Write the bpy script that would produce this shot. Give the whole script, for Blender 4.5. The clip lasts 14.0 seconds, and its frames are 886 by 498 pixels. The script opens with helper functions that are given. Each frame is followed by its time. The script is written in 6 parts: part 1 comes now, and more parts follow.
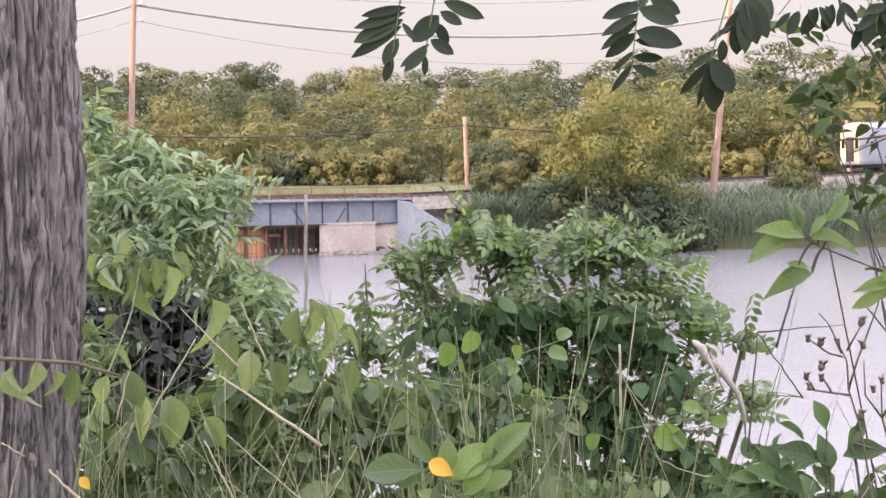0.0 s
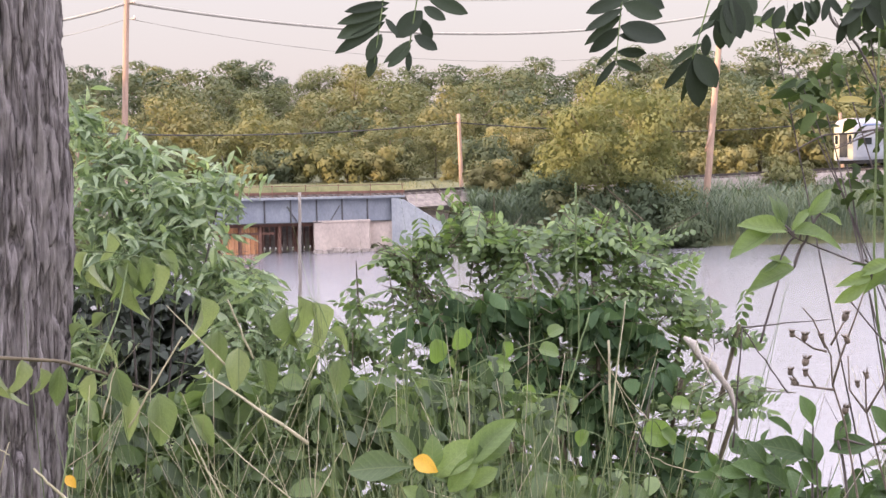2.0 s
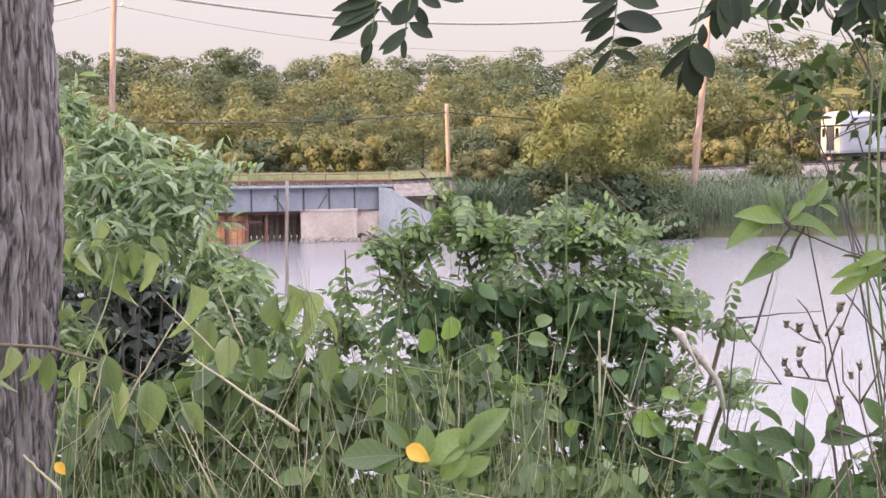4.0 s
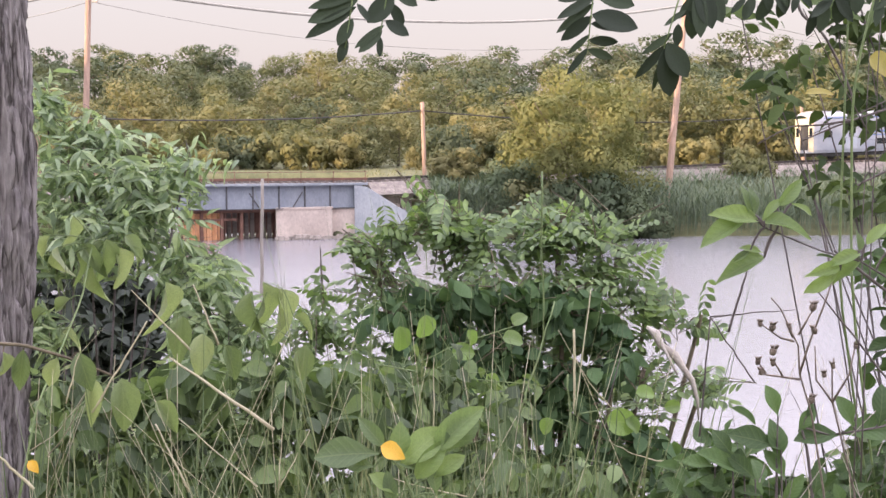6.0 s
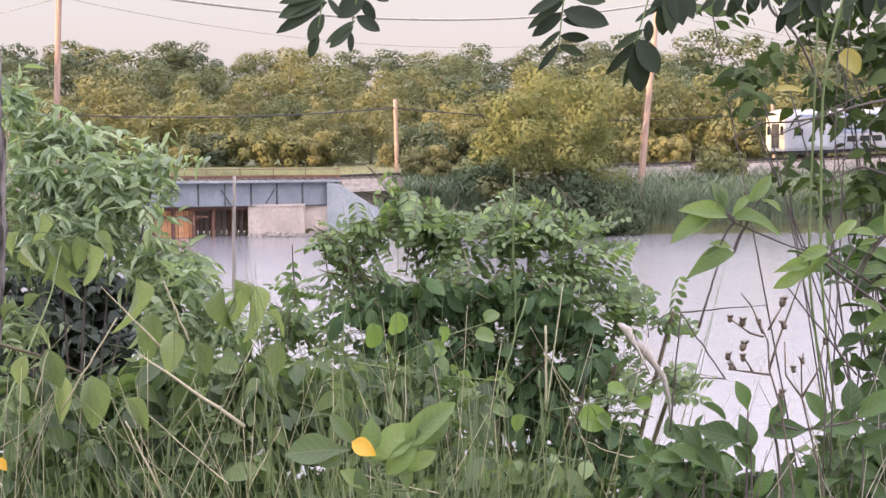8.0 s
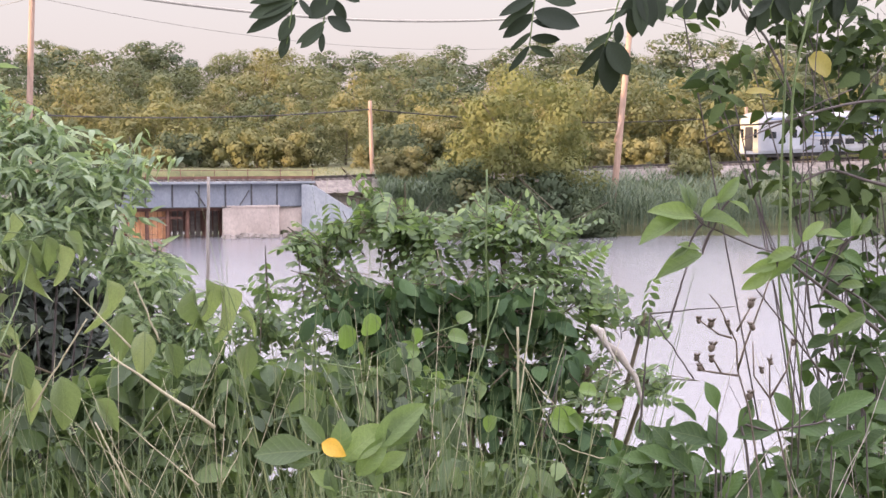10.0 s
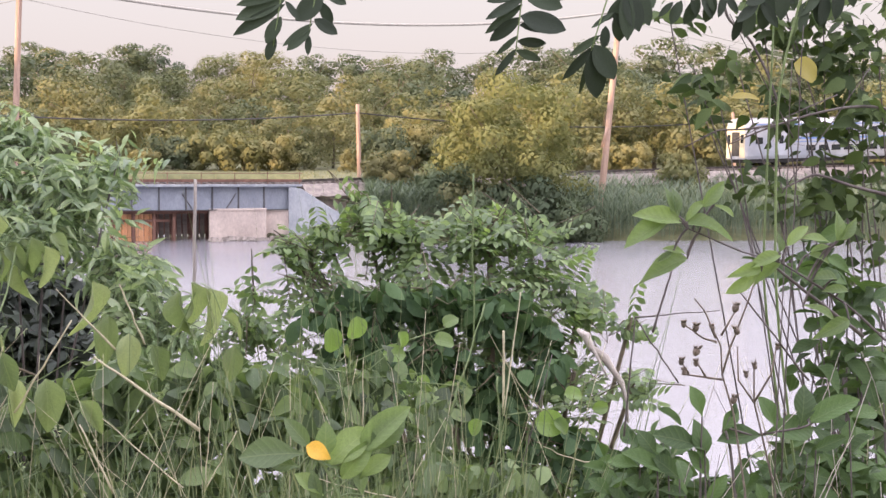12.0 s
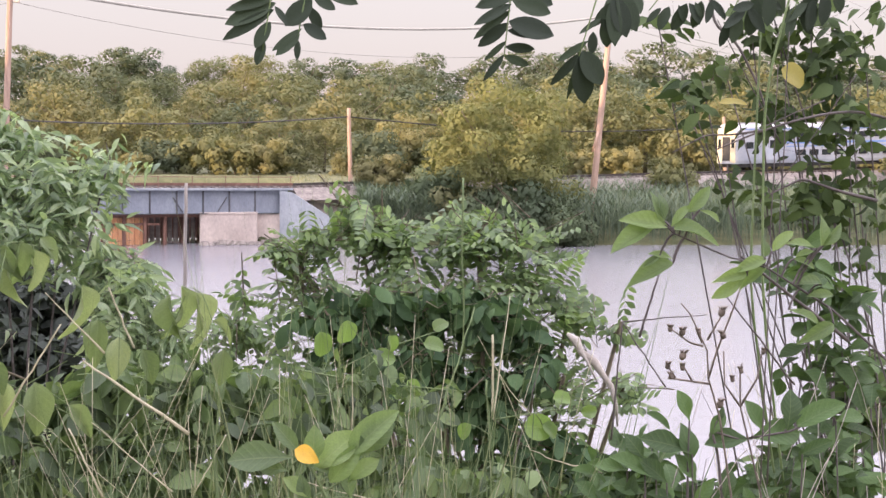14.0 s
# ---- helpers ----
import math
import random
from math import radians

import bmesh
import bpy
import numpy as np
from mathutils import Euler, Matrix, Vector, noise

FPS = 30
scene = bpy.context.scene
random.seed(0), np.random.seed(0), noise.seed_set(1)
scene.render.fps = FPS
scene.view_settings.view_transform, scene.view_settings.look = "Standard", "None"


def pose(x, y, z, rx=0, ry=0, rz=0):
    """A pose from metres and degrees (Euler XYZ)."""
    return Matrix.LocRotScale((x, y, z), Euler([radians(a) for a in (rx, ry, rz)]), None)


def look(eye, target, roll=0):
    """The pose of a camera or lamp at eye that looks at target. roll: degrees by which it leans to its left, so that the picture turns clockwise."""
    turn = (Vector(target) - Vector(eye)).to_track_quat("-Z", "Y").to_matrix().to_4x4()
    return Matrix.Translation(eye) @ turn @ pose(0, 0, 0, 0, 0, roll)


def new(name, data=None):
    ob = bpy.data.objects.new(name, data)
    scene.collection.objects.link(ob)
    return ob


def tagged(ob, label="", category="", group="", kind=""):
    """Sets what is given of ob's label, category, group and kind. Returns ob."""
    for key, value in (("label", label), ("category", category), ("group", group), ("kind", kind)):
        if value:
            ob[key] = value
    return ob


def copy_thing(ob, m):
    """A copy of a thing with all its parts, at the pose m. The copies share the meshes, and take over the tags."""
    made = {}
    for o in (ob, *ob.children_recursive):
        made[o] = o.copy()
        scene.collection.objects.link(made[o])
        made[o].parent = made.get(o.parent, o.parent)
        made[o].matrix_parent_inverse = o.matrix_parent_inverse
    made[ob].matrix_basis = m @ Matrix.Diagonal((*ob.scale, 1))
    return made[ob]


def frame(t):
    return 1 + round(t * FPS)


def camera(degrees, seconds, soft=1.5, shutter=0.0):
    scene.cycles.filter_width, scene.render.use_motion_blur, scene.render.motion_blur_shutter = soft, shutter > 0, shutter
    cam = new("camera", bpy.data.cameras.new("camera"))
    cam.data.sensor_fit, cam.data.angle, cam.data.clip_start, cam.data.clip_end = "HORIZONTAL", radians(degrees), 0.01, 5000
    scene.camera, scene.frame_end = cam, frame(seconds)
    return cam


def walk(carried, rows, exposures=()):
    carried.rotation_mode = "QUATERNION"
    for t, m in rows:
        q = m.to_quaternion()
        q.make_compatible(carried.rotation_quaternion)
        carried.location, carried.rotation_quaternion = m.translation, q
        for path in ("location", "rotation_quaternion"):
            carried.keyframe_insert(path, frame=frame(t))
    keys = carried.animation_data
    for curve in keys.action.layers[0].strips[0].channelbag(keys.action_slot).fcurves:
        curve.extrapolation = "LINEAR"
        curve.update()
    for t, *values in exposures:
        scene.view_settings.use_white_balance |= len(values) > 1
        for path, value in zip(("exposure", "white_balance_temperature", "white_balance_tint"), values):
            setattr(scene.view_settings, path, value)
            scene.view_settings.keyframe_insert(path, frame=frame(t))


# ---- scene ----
cam = camera(36.0, 14.0)

PATH = [
    (0, (0.02, 0.07, 7.245), (0.019, 2.066, 7.114), -0.9),
    (0.5, (0.023, 0.067, 7.245), (0.023, 2.063, 7.115), -1.0),
    (1, (0.028, 0.067, 7.245), (0.034, 2.063, 7.118), -1.1),
    (1.5, (0.033, 0.071, 7.245), (0.039, 2.067, 7.117), -1.1),
    (2, (0.033, 0.075, 7.243), (0.04, 2.07, 7.108), -1.1),
    (2.5, (0.029, 0.078, 7.243), (0.039, 2.073, 7.102), -1.0),
    (3, (0.023, 0.078, 7.242), (0.038, 2.073, 7.097), -0.8),
    (5.5, (0.026, 0.083, 7.241), (0.076, 2.077, 7.088), -0.5),
    (6, (0.024, 0.079, 7.241), (0.086, 2.073, 7.088), -0.4),
    (6.5, (0.029, 0.077, 7.242), (0.102, 2.069, 7.087), -0.5),
    (7, (0.031, 0.077, 7.242), (0.115, 2.069, 7.087), -0.4),
    (7.5, (0.027, 0.08, 7.24), (0.121, 2.072, 7.084), -0.3),
    (8, (0.026, 0.081, 7.239), (0.128, 2.072, 7.082), -0.3),
    (10.5, (0.032, 0.08, 7.238), (0.178, 2.069, 7.084), -0.0),
    (11, (0.032, 0.081, 7.238), (0.183, 2.069, 7.085), 0.1),
    (11.5, (0.032, 0.078, 7.238), (0.187, 2.066, 7.087), 0.2),
    (12, (0.033, 0.08, 7.237), (0.191, 2.068, 7.088), 0.2),
    (12.5, (0.03, 0.077, 7.238), (0.192, 2.065, 7.091), 0.3),
    (13, (0.032, 0.074, 7.238), (0.197, 2.062, 7.093), 0.3),
    (13.5, (0.034, 0.071, 7.238), (0.203, 2.059, 7.095), 0.3),
    (14, (0.036, 0.073, 7.238), (0.207, 2.06, 7.095), 0.3),
]
walk(cam, [(t, look(eye, target, roll)) for t, eye, target, roll in PATH], exposures=[(0.0, 1.27), (14.0, 1.27)])

# ---- daylight: a low evening sun from the side and a pale hazy sky ----
SUN_DIR = Vector((0.88, 0.46, -0.155)).normalized()
sun = new("sun", bpy.data.lights.new("sun", "SUN"))
sun.data.energy, sun.data.angle, sun.data.color = 3.7, radians(0.6), (1.0, 0.66, 0.41)
sun.matrix_world = look((-80, -50, 40), Vector((-80, -50, 40)) + SUN_DIR)
world = bpy.data.worlds.new("sky")
scene.world = world
world.use_nodes = True
wn, wl = world.node_tree.nodes, world.node_tree.links
sky = wn.new("ShaderNodeTexSky")
sky.sky_type, sky.sun_disc = "NISHITA", False
sky.sun_elevation, sky.sun_rotation = radians(8.6), math.atan2(-SUN_DIR.x, -SUN_DIR.y)
sky.dust_density, sky.air_density, sky.ozone_density = 3.0, 1.0, 1.0
# a veil of high haze, brighter overhead than at the horizon as on any hazy evening
where, split, veil = wn.new("ShaderNodeTexCoord"), wn.new("ShaderNodeSeparateXYZ"), wn.new("ShaderNodeValToRGB")
wl.new(where.outputs["Generated"], split.inputs[0])
wl.new(split.outputs[2], veil.inputs[0])
steps = veil.color_ramp.elements
steps.new(0.12), steps.new(0.40)
for el, p, c in zip(steps, (0.0, 0.12, 0.40, 1.0), ((3.75, 3.2, 3.2), (4.1, 3.65, 3.75), (14.2, 12.8, 14.2), (18.2, 16.8, 19.6))):
    el.position, el.color = p, (*c, 1)
haze = wn.new("ShaderNodeMix")
haze.data_type, haze.blend_type = "RGBA", "MIX"
haze.inputs[0].default_value = 0.85
wl.new(sky.outputs[0], haze.inputs[6])
wl.new(veil.outputs[0], haze.inputs[7])
bg = wn["Background"]
wl.new(haze.outputs[2], bg.inputs[0])
bg.inputs[1].default_value = 0.1

rng = random.Random(7)
npr = np.random.default_rng(11)


# ---- materials ----
def material(name, base=(0.5, 0.5, 0.5), rough=0.7, metal=0.0):
    m = bpy.data.materials.new(name)
    m.use_nodes = True
    b = m.node_tree.nodes["Principled BSDF"]
    b.inputs["Base Color"].default_value = (*base, 1)
    b.inputs["Roughness"].default_value, b.inputs["Metallic"].default_value = rough, metal
    return m, m.node_tree.nodes, m.node_tree.links, b


def chance(nodes, links):
    """A random value for each object and each loose piece of a mesh."""
    geo, info, add, wrap = (nodes.new("ShaderNodeNewGeometry"), nodes.new("ShaderNodeObjectInfo"),
                            nodes.new("ShaderNodeMath"), nodes.new("ShaderNodeMath"))
    add.operation, wrap.operation = "ADD", "FRACT"
    links.new(geo.outputs["Random Per Island"], add.inputs[0])
    links.new(info.outputs["Random"], add.inputs[1])
    links.new(add.outputs[0], wrap.inputs[0])
    return wrap.outputs[0]


def ramp(nodes, links, source, stops):
    r = nodes.new("ShaderNodeValToRGB")
    e = r.color_ramp.elements
    while len(e) < len(stops):
        e.new(0.5)
    for el, (p, c) in zip(e, stops):
        el.position, el.color = p, (*c, 1)
    links.new(source, r.inputs[0])
    return r.outputs[0]


def noise_of(nodes, links, scale, detail=4.0, stretch=(1, 1, 1), coords="Object", rough=0.6):
    tc, mp, nz = nodes.new("ShaderNodeTexCoord"), nodes.new("ShaderNodeMapping"), nodes.new("ShaderNodeTexNoise")
    mp.inputs["Scale"].default_value = stretch
    nz.inputs["Scale"].default_value, nz.inputs["Detail"].default_value = scale, detail
    nz.inputs["Roughness"].default_value = rough
    links.new(tc.outputs[coords], mp.inputs[0])
    links.new(mp.outputs[0], nz.inputs[0])
    return nz.outputs[0]


def mixed(nodes, links, fac, a, b, blend="MIX"):
    m = nodes.new("ShaderNodeMix")
    m.data_type, m.blend_type = "RGBA", blend
    for socket, value in ((m.inputs[0], fac), (m.inputs[6], a), (m.inputs[7], b)):
        if isinstance(value, (int, float)):
            socket.default_value = value
        elif isinstance(value, tuple):
            socket.default_value = (*value, 1)
        else:
            links.new(value, socket)
    return m.outputs[2]


def bumped(nodes, links, bsdf, height, strength, distance):
    b = nodes.new("ShaderNodeBump")
    b.inputs["Strength"].default_value, b.inputs["Distance"].default_value = strength, distance
    links.new(height, b.inputs["Height"])
    links.new(b.outputs[0], bsdf.inputs["Normal"])


def leaf_material(name, dark, mid, light, through_light=0.35, rough=0.5, spot=40.0, grey=0.22, far=False, veins=0.0, gloss=0.5):
    m, n, l, b = material(name, mid, rough)
    b.inputs["Specular IOR Level"].default_value = gloss
    if far:
        info = n.new("ShaderNodeObjectInfo")
        near, wide = n.new("ShaderNodeMath"), noise_of(n, l, 0.5, 3.0)
        near.operation = "MULTIPLY_ADD"
        l.new(info.outputs["Random"], near.inputs[0])
        near.inputs[1].default_value = 0.75
        sub = n.new("ShaderNodeMath")
        sub.operation = "MULTIPLY"
        l.new(wide, sub.inputs[0])
        sub.inputs[1].default_value = 0.3
        l.new(sub.outputs[0], near.inputs[2])
        pick = near.outputs[0]
        b.inputs["Specular IOR Level"].default_value = 0.06
    else:
        pick = chance(n, l)
    tone = ramp(n, l, pick, [(0.0, dark), (0.5, mid), (1.0, light)])
    grain = noise_of(n, l, spot, 3.0)
    shade = ramp(n, l, grain, [(0.3, (0.72, 0.75, 0.7)), (0.7, (1.15, 1.12, 1.05))])
    colour = mixed(n, l, 1.0, tone, shade, "MULTIPLY")
    colour = mixed(n, l, grey, colour, (0.21, 0.20, 0.19))
    l.new(colour, b.inputs["Base Color"])
    if veins:
        tc, sep = n.new("ShaderNodeTexCoord"), n.new("ShaderNodeSeparateXYZ")
        l.new(tc.outputs["Generated"], sep.inputs[0])

        def sums(op, p, q):
            m = n.new("ShaderNodeMath")
            m.operation = op
            for socket, value in zip(m.inputs, (p, q)):
                if isinstance(value, float):
                    socket.default_value = value
                elif value is not None:
                    l.new(value, socket)
            return m.outputs[0]

        off = sums("ABSOLUTE", sums("SUBTRACT", sep.outputs[1], 0.5), None)
        rib = sums("LESS_THAN", off, 0.022)
        side = sums("SINE", sums("MULTIPLY", sums("SUBTRACT", sep.outputs[0], sums("MULTIPLY", off, 0.55)), 46.0), None)
        line = sums("MULTIPLY", sums("GREATER_THAN", side, 0.86), 0.45)
        mark = sums("MULTIPLY", sums("MAXIMUM", rib, line), veins)
        colour = mixed(n, l, mark, colour, (0.42, 0.50, 0.28))
        l.new(colour, b.inputs["Base Color"])
        bumped(n, l, b, sums("ADD", side, grain), 0.2, 0.0008)
    else:
        bumped(n, l, b, grain, 0.25, 0.003)
    tr = n.new("ShaderNodeBsdfTranslucent")
    warm = mixed(n, l, 1.0, colour, (1.2, 1.25, 0.7), "MULTIPLY")
    l.new(warm, tr.inputs[0])
    mx = n.new("ShaderNodeMixShader")
    mx.inputs[0].default_value = through_light
    l.new(b.outputs[0], mx.inputs[1])
    l.new(tr.outputs[0], mx.inputs[2])
    l.new(mx.outputs[0], n["Material Output"].inputs[0])
    return m


def mottled(name, a, b, scale, rough=0.8, metal=0.0, stretch=(1, 1, 1), relief=0.3, depth=0.01, fine=None, coords="Object"):
    m, n, l, s = material(name, a, rough, metal)
    big = noise_of(n, l, scale, 6.0, stretch, coords)
    small = noise_of(n, l, fine or scale * 9, 4.0, stretch, coords)
    tone = ramp(n, l, big, [(0.32, a), (0.68, b)])
    grain = ramp(n, l, small, [(0.25, (0.82, 0.82, 0.82)), (0.75, (1.12, 1.12, 1.12))])
    colour = mixed(n, l, 1.0, tone, grain, "MULTIPLY")
    piece = ramp(n, l, chance(n, l), [(0.0, (0.85, 0.85, 0.85)), (1.0, (1.1, 1.1, 1.1))])
    l.new(mixed(n, l, 1.0, colour, piece, "MULTIPLY"), s.inputs["Base Color"])
    bumped(n, l, s, small, relief, depth)
    return m


M_LANCE = leaf_material("lance_leaf", (0.13, 0.205, 0.125), (0.26, 0.365, 0.22), (0.45, 0.56, 0.37), 0.45, 0.4, grey=0.15)
M_BUSH = leaf_material("bush_leaf", (0.06, 0.125, 0.045), (0.125, 0.225, 0.075), (0.25, 0.38, 0.13), 0.42, 0.45)
M_THICKET = leaf_material("thicket_leaf", (0.03, 0.062, 0.024), (0.072, 0.135, 0.045), (0.17, 0.255, 0.09), 0.38, 0.5, grey=0.15, gloss=0.35)
# near-black leaf colour stands in for the shade inside the thicket
M_UNDERGROWTH_SHADE = leaf_material("shade_black_leaf", (0.026, 0.034, 0.03), (0.036, 0.048, 0.04), (0.05, 0.066, 0.05), 0.05, 0.9, 40.0, 0.0)
# deep green, darkened further so the colour carries the shade
M_SHADE = leaf_material("shaded_deep_green_leaf", (0.035, 0.062, 0.026), (0.062, 0.098, 0.036), (0.10, 0.15, 0.055), 0.28, 0.75, 40.0, 0.04, gloss=0.25)
M_DISC = leaf_material("round_leaf", (0.12, 0.22, 0.045), (0.16, 0.29, 0.06), (0.22, 0.37, 0.085), 0.45, 0.4, veins=0.16)
M_VINE = leaf_material("vine_leaf", (0.11, 0.18, 0.075), (0.21, 0.295, 0.13), (0.36, 0.44, 0.24), 0.42, 0.4, veins=0.12)
M_BRIGHT = leaf_material("bright_leaf", (0.075, 0.15, 0.045), (0.145, 0.255, 0.07), (0.22, 0.345, 0.095), 0.45, 0.55, grey=0.26, veins=0.12)
M_DEEP = leaf_material("deep_smooth_leaf", (0.038, 0.075, 0.028), (0.058, 0.112, 0.04), (0.095, 0.17, 0.06), 0.35, 0.6, grey=0.06, veins=0.08, gloss=0.3)
# dark leaf colour holds the shade on the underside of the bush
M_HANGING_SHADED = leaf_material("shaded_hanging_leaf", (0.038, 0.07, 0.038), (0.055, 0.10, 0.05), (0.085, 0.145, 0.066), 0.22, 0.7, 40.0, 0.0, gloss=0.2)
# leaflets coloured nearly black to stand in for backlit silhouettes
M_LOCUST_BACKLIT = leaf_material("backlit_locust_leaflet", (0.016, 0.028, 0.018), (0.024, 0.04, 0.024), (0.036, 0.058, 0.032), 0.1, 0.75, 40.0, 0.0)
M_YELLOW = leaf_material("yellow_leaf", (0.85, 0.48, 0.02), (0.88, 0.52, 0.03), (0.9, 0.55, 0.04), 0.3, 0.45)
M_OCHRE = leaf_material("yellowed_leaf", (0.36, 0.31, 0.06), (0.42, 0.36, 0.08), (0.48, 0.41, 0.10), 0.45, 0.6, veins=0.1)
M_GRASS = leaf_material("grass_blade", (0.07, 0.13, 0.05), (0.11, 0.18, 0.07), (0.24, 0.27, 0.14), 0.3, 0.6)
M_REED = leaf_material("reed_blade", (0.06, 0.11, 0.065), (0.095, 0.155, 0.09), (0.15, 0.21, 0.12), 0.25, 0.6, 3.0)
M_MEADOW = leaf_material("meadow_grass", (0.10, 0.13, 0.05), (0.15, 0.17, 0.066), (0.22, 0.22, 0.10), 0.25, 0.7, 3.0)
M_CROWN = leaf_material("far_foliage", (0.10, 0.125, 0.07), (0.16, 0.18, 0.09), (0.24, 0.225, 0.105), 0.22, 0.65, 0.8, 0.14, True)
M_CROWN_BANK = leaf_material("bank_tree_foliage", (0.155, 0.175, 0.07), (0.195, 0.21, 0.083), (0.235, 0.235, 0.095), 0.22, 0.65, 0.5, 0.1, True)
# lit and shaded tones of the wood are put into these two greens
M_CROWN_SUNLIT = leaf_material("far_sunlit_foliage", (0.14, 0.16, 0.075), (0.20, 0.205, 0.09), (0.265, 0.245, 0.11), 0.22, 0.65, 0.8, 0.14, True)
M_CROWN_SHADED = leaf_material("far_shaded_foliage", (0.06, 0.092, 0.058), (0.095, 0.128, 0.075), (0.14, 0.16, 0.088), 0.22, 0.65, 0.8, 0.16, True)


def bark_material():
    m, n, l, b = material("furrowed_bark", (0.25, 0.24, 0.245), 0.92)
    broad = noise_of(n, l, 9.0, 4.0, (1, 1, 0.3))
    plates = noise_of(n, l, 42.0, 5.0, (1, 1, 0.09), rough=0.5)
    flecks = noise_of(n, l, 150.0, 4.0, (1, 1, 0.22))
    tone = ramp(n, l, broad, [(0.3, (0.17, 0.158, 0.160)), (0.7, (0.285, 0.268, 0.272))])
    crack = ramp(n, l, plates, [(0.40, (1.15, 1.15, 1.15)), (0.47, (0.8, 0.78, 0.78)), (0.495, (0.30, 0.28, 0.28)), (0.52, (0.75, 0.74, 0.75)), (0.60, (1.25, 1.25, 1.27))])
    grain = ramp(n, l, flecks, [(0.3, (0.7, 0.69, 0.7)), (0.7, (1.25, 1.24, 1.25))])
    colour = mixed(n, l, 1.0, mixed(n, l, 1.0, tone, crack, "MULTIPLY"), grain, "MULTIPLY")
    l.new(colour, b.inputs["Base Color"])
    bumped(n, l, b, colour, 1.0, 0.012)
    return m


M_CROWN_SHORE = leaf_material("shore_bush_foliage", (0.07, 0.11, 0.065), (0.10, 0.145, 0.085), (0.14, 0.185, 0.105), 0.22, 0.65, 0.8, 0.14, True)
M_BARK = bark_material()
M_TWIG = mottled("twig_bark", (0.10, 0.085, 0.06), (0.18, 0.15, 0.10), 30.0, 0.85)
M_GREENSTEM = mottled("green_stem", (0.12, 0.18, 0.07), (0.18, 0.24, 0.10), 30.0, 0.6)
M_DARKSTEM = mottled("dark_stem", (0.07, 0.06, 0.06), (0.13, 0.11, 0.11), 30.0, 0.8)
M_STRAW = mottled("dry_straw", (0.36, 0.33, 0.22), (0.50, 0.47, 0.33), 25.0, 0.75)
M_DEADWOOD = mottled("dead_wood", (0.32, 0.29, 0.26), (0.50, 0.46, 0.42), 14.0, 0.85, 0, (1, 1, 1), 0.6, 0.01)
M_SEED = mottled("dry_seed_head", (0.10, 0.08, 0.07), (0.22, 0.18, 0.15), 90.0, 0.9)
M_SOIL = mottled("bank_soil", (0.085, 0.095, 0.04), (0.16, 0.165, 0.075), 0.6, 0.95, 0, (1, 1, 1), 0.6, 0.03, 9.0)
M_POLE = mottled("pole_timber", (0.30, 0.205, 0.16), (0.46, 0.33, 0.26), 1.6, 0.85, 0, (4, 4, 0.4), 0.4, 0.01, 9.0)
M_STAKE = mottled("grey_timber", (0.22, 0.20, 0.18), (0.38, 0.35, 0.32), 3.0, 0.9, 0, (4, 4, 0.5), 0.5, 0.01)
M_WIRE = mottled("cable_sheath", (0.32, 0.31, 0.27), (0.43, 0.41, 0.36), 2.0, 0.7)
M_WIREDARK = mottled("dark_cable_sheath", (0.03, 0.03, 0.035), (0.05, 0.05, 0.05), 2.0, 0.7)
M_STEEL = mottled("blue_grey_steel", (0.22, 0.25, 0.305), (0.31, 0.345, 0.40), 0.8, 0.6, 0, (1, 1, 0.5), 0.2, 0.01, 8.0)
M_STEELDARK = mottled("dark_steel", (0.06, 0.065, 0.075), (0.12, 0.12, 0.13), 1.5, 0.6)
# rust with the bright orange of low sunlight put into the colour
M_SUNLIT_RUST = mottled("sunlit_rust_piling", (0.56, 0.27, 0.13), (0.78, 0.46, 0.27), 1.2, 0.9, 0, (1, 1, 0.4), 0.5, 0.02, 7.0)
M_RUSTDARK = mottled("dark_rust", (0.13, 0.07, 0.055), (0.22, 0.12, 0.09), 1.2, 0.9)
# the pinkish cast of low sunlight is mixed into this pale concrete
M_SUNTINT_CONCRETE = mottled("pale_suntint_concrete", (0.48, 0.41, 0.375), (0.66, 0.575, 0.52), 0.7, 0.9, 0, (1, 1, 0.6), 0.3, 0.02, 6.0)
# grey concrete with the blue of shade put into its colour
M_CONCRETE_SHADEBLUE = mottled("grey_shadeblue_concrete", (0.26, 0.29, 0.33), (0.40, 0.43, 0.46), 0.9, 0.9, 0, (1, 1, 0.6), 0.3, 0.02, 6.0)
M_TIMBER = mottled("weathered_timber", (0.14, 0.125, 0.115), (0.24, 0.21, 0.19), 1.5, 0.9, 0, (0.5, 2, 4), 0.4, 0.02)
M_BALLAST = mottled("track_ballast", (0.16, 0.14, 0.13), (0.32, 0.28, 0.25), 2.5, 0.95, 0, (1, 1, 1), 0.8, 0.05, 14.0)
M_RAIL = mottled("rail_steel", (0.05, 0.045, 0.045), (0.10, 0.085, 0.08), 2.0, 0.5, 0.6)
M_CAR = mottled("white_car_paint", (0.37, 0.40, 0.47), (0.44, 0.47, 0.53), 0.25, 0.4, 0.0, (1, 1, 1), 0.0, 0.001, 0.9)
M_CARROOF = mottled("car_roof", (0.42, 0.44, 0.48), (0.52, 0.53, 0.56), 0.6, 0.55)
M_BLUE = mottled("blue_stripe", (0.12, 0.22, 0.52), (0.16, 0.28, 0.60), 1.0, 0.4)
M_UNDER = mottled("underframe", (0.02, 0.02, 0.022), (0.05, 0.05, 0.05), 1.5, 0.8)
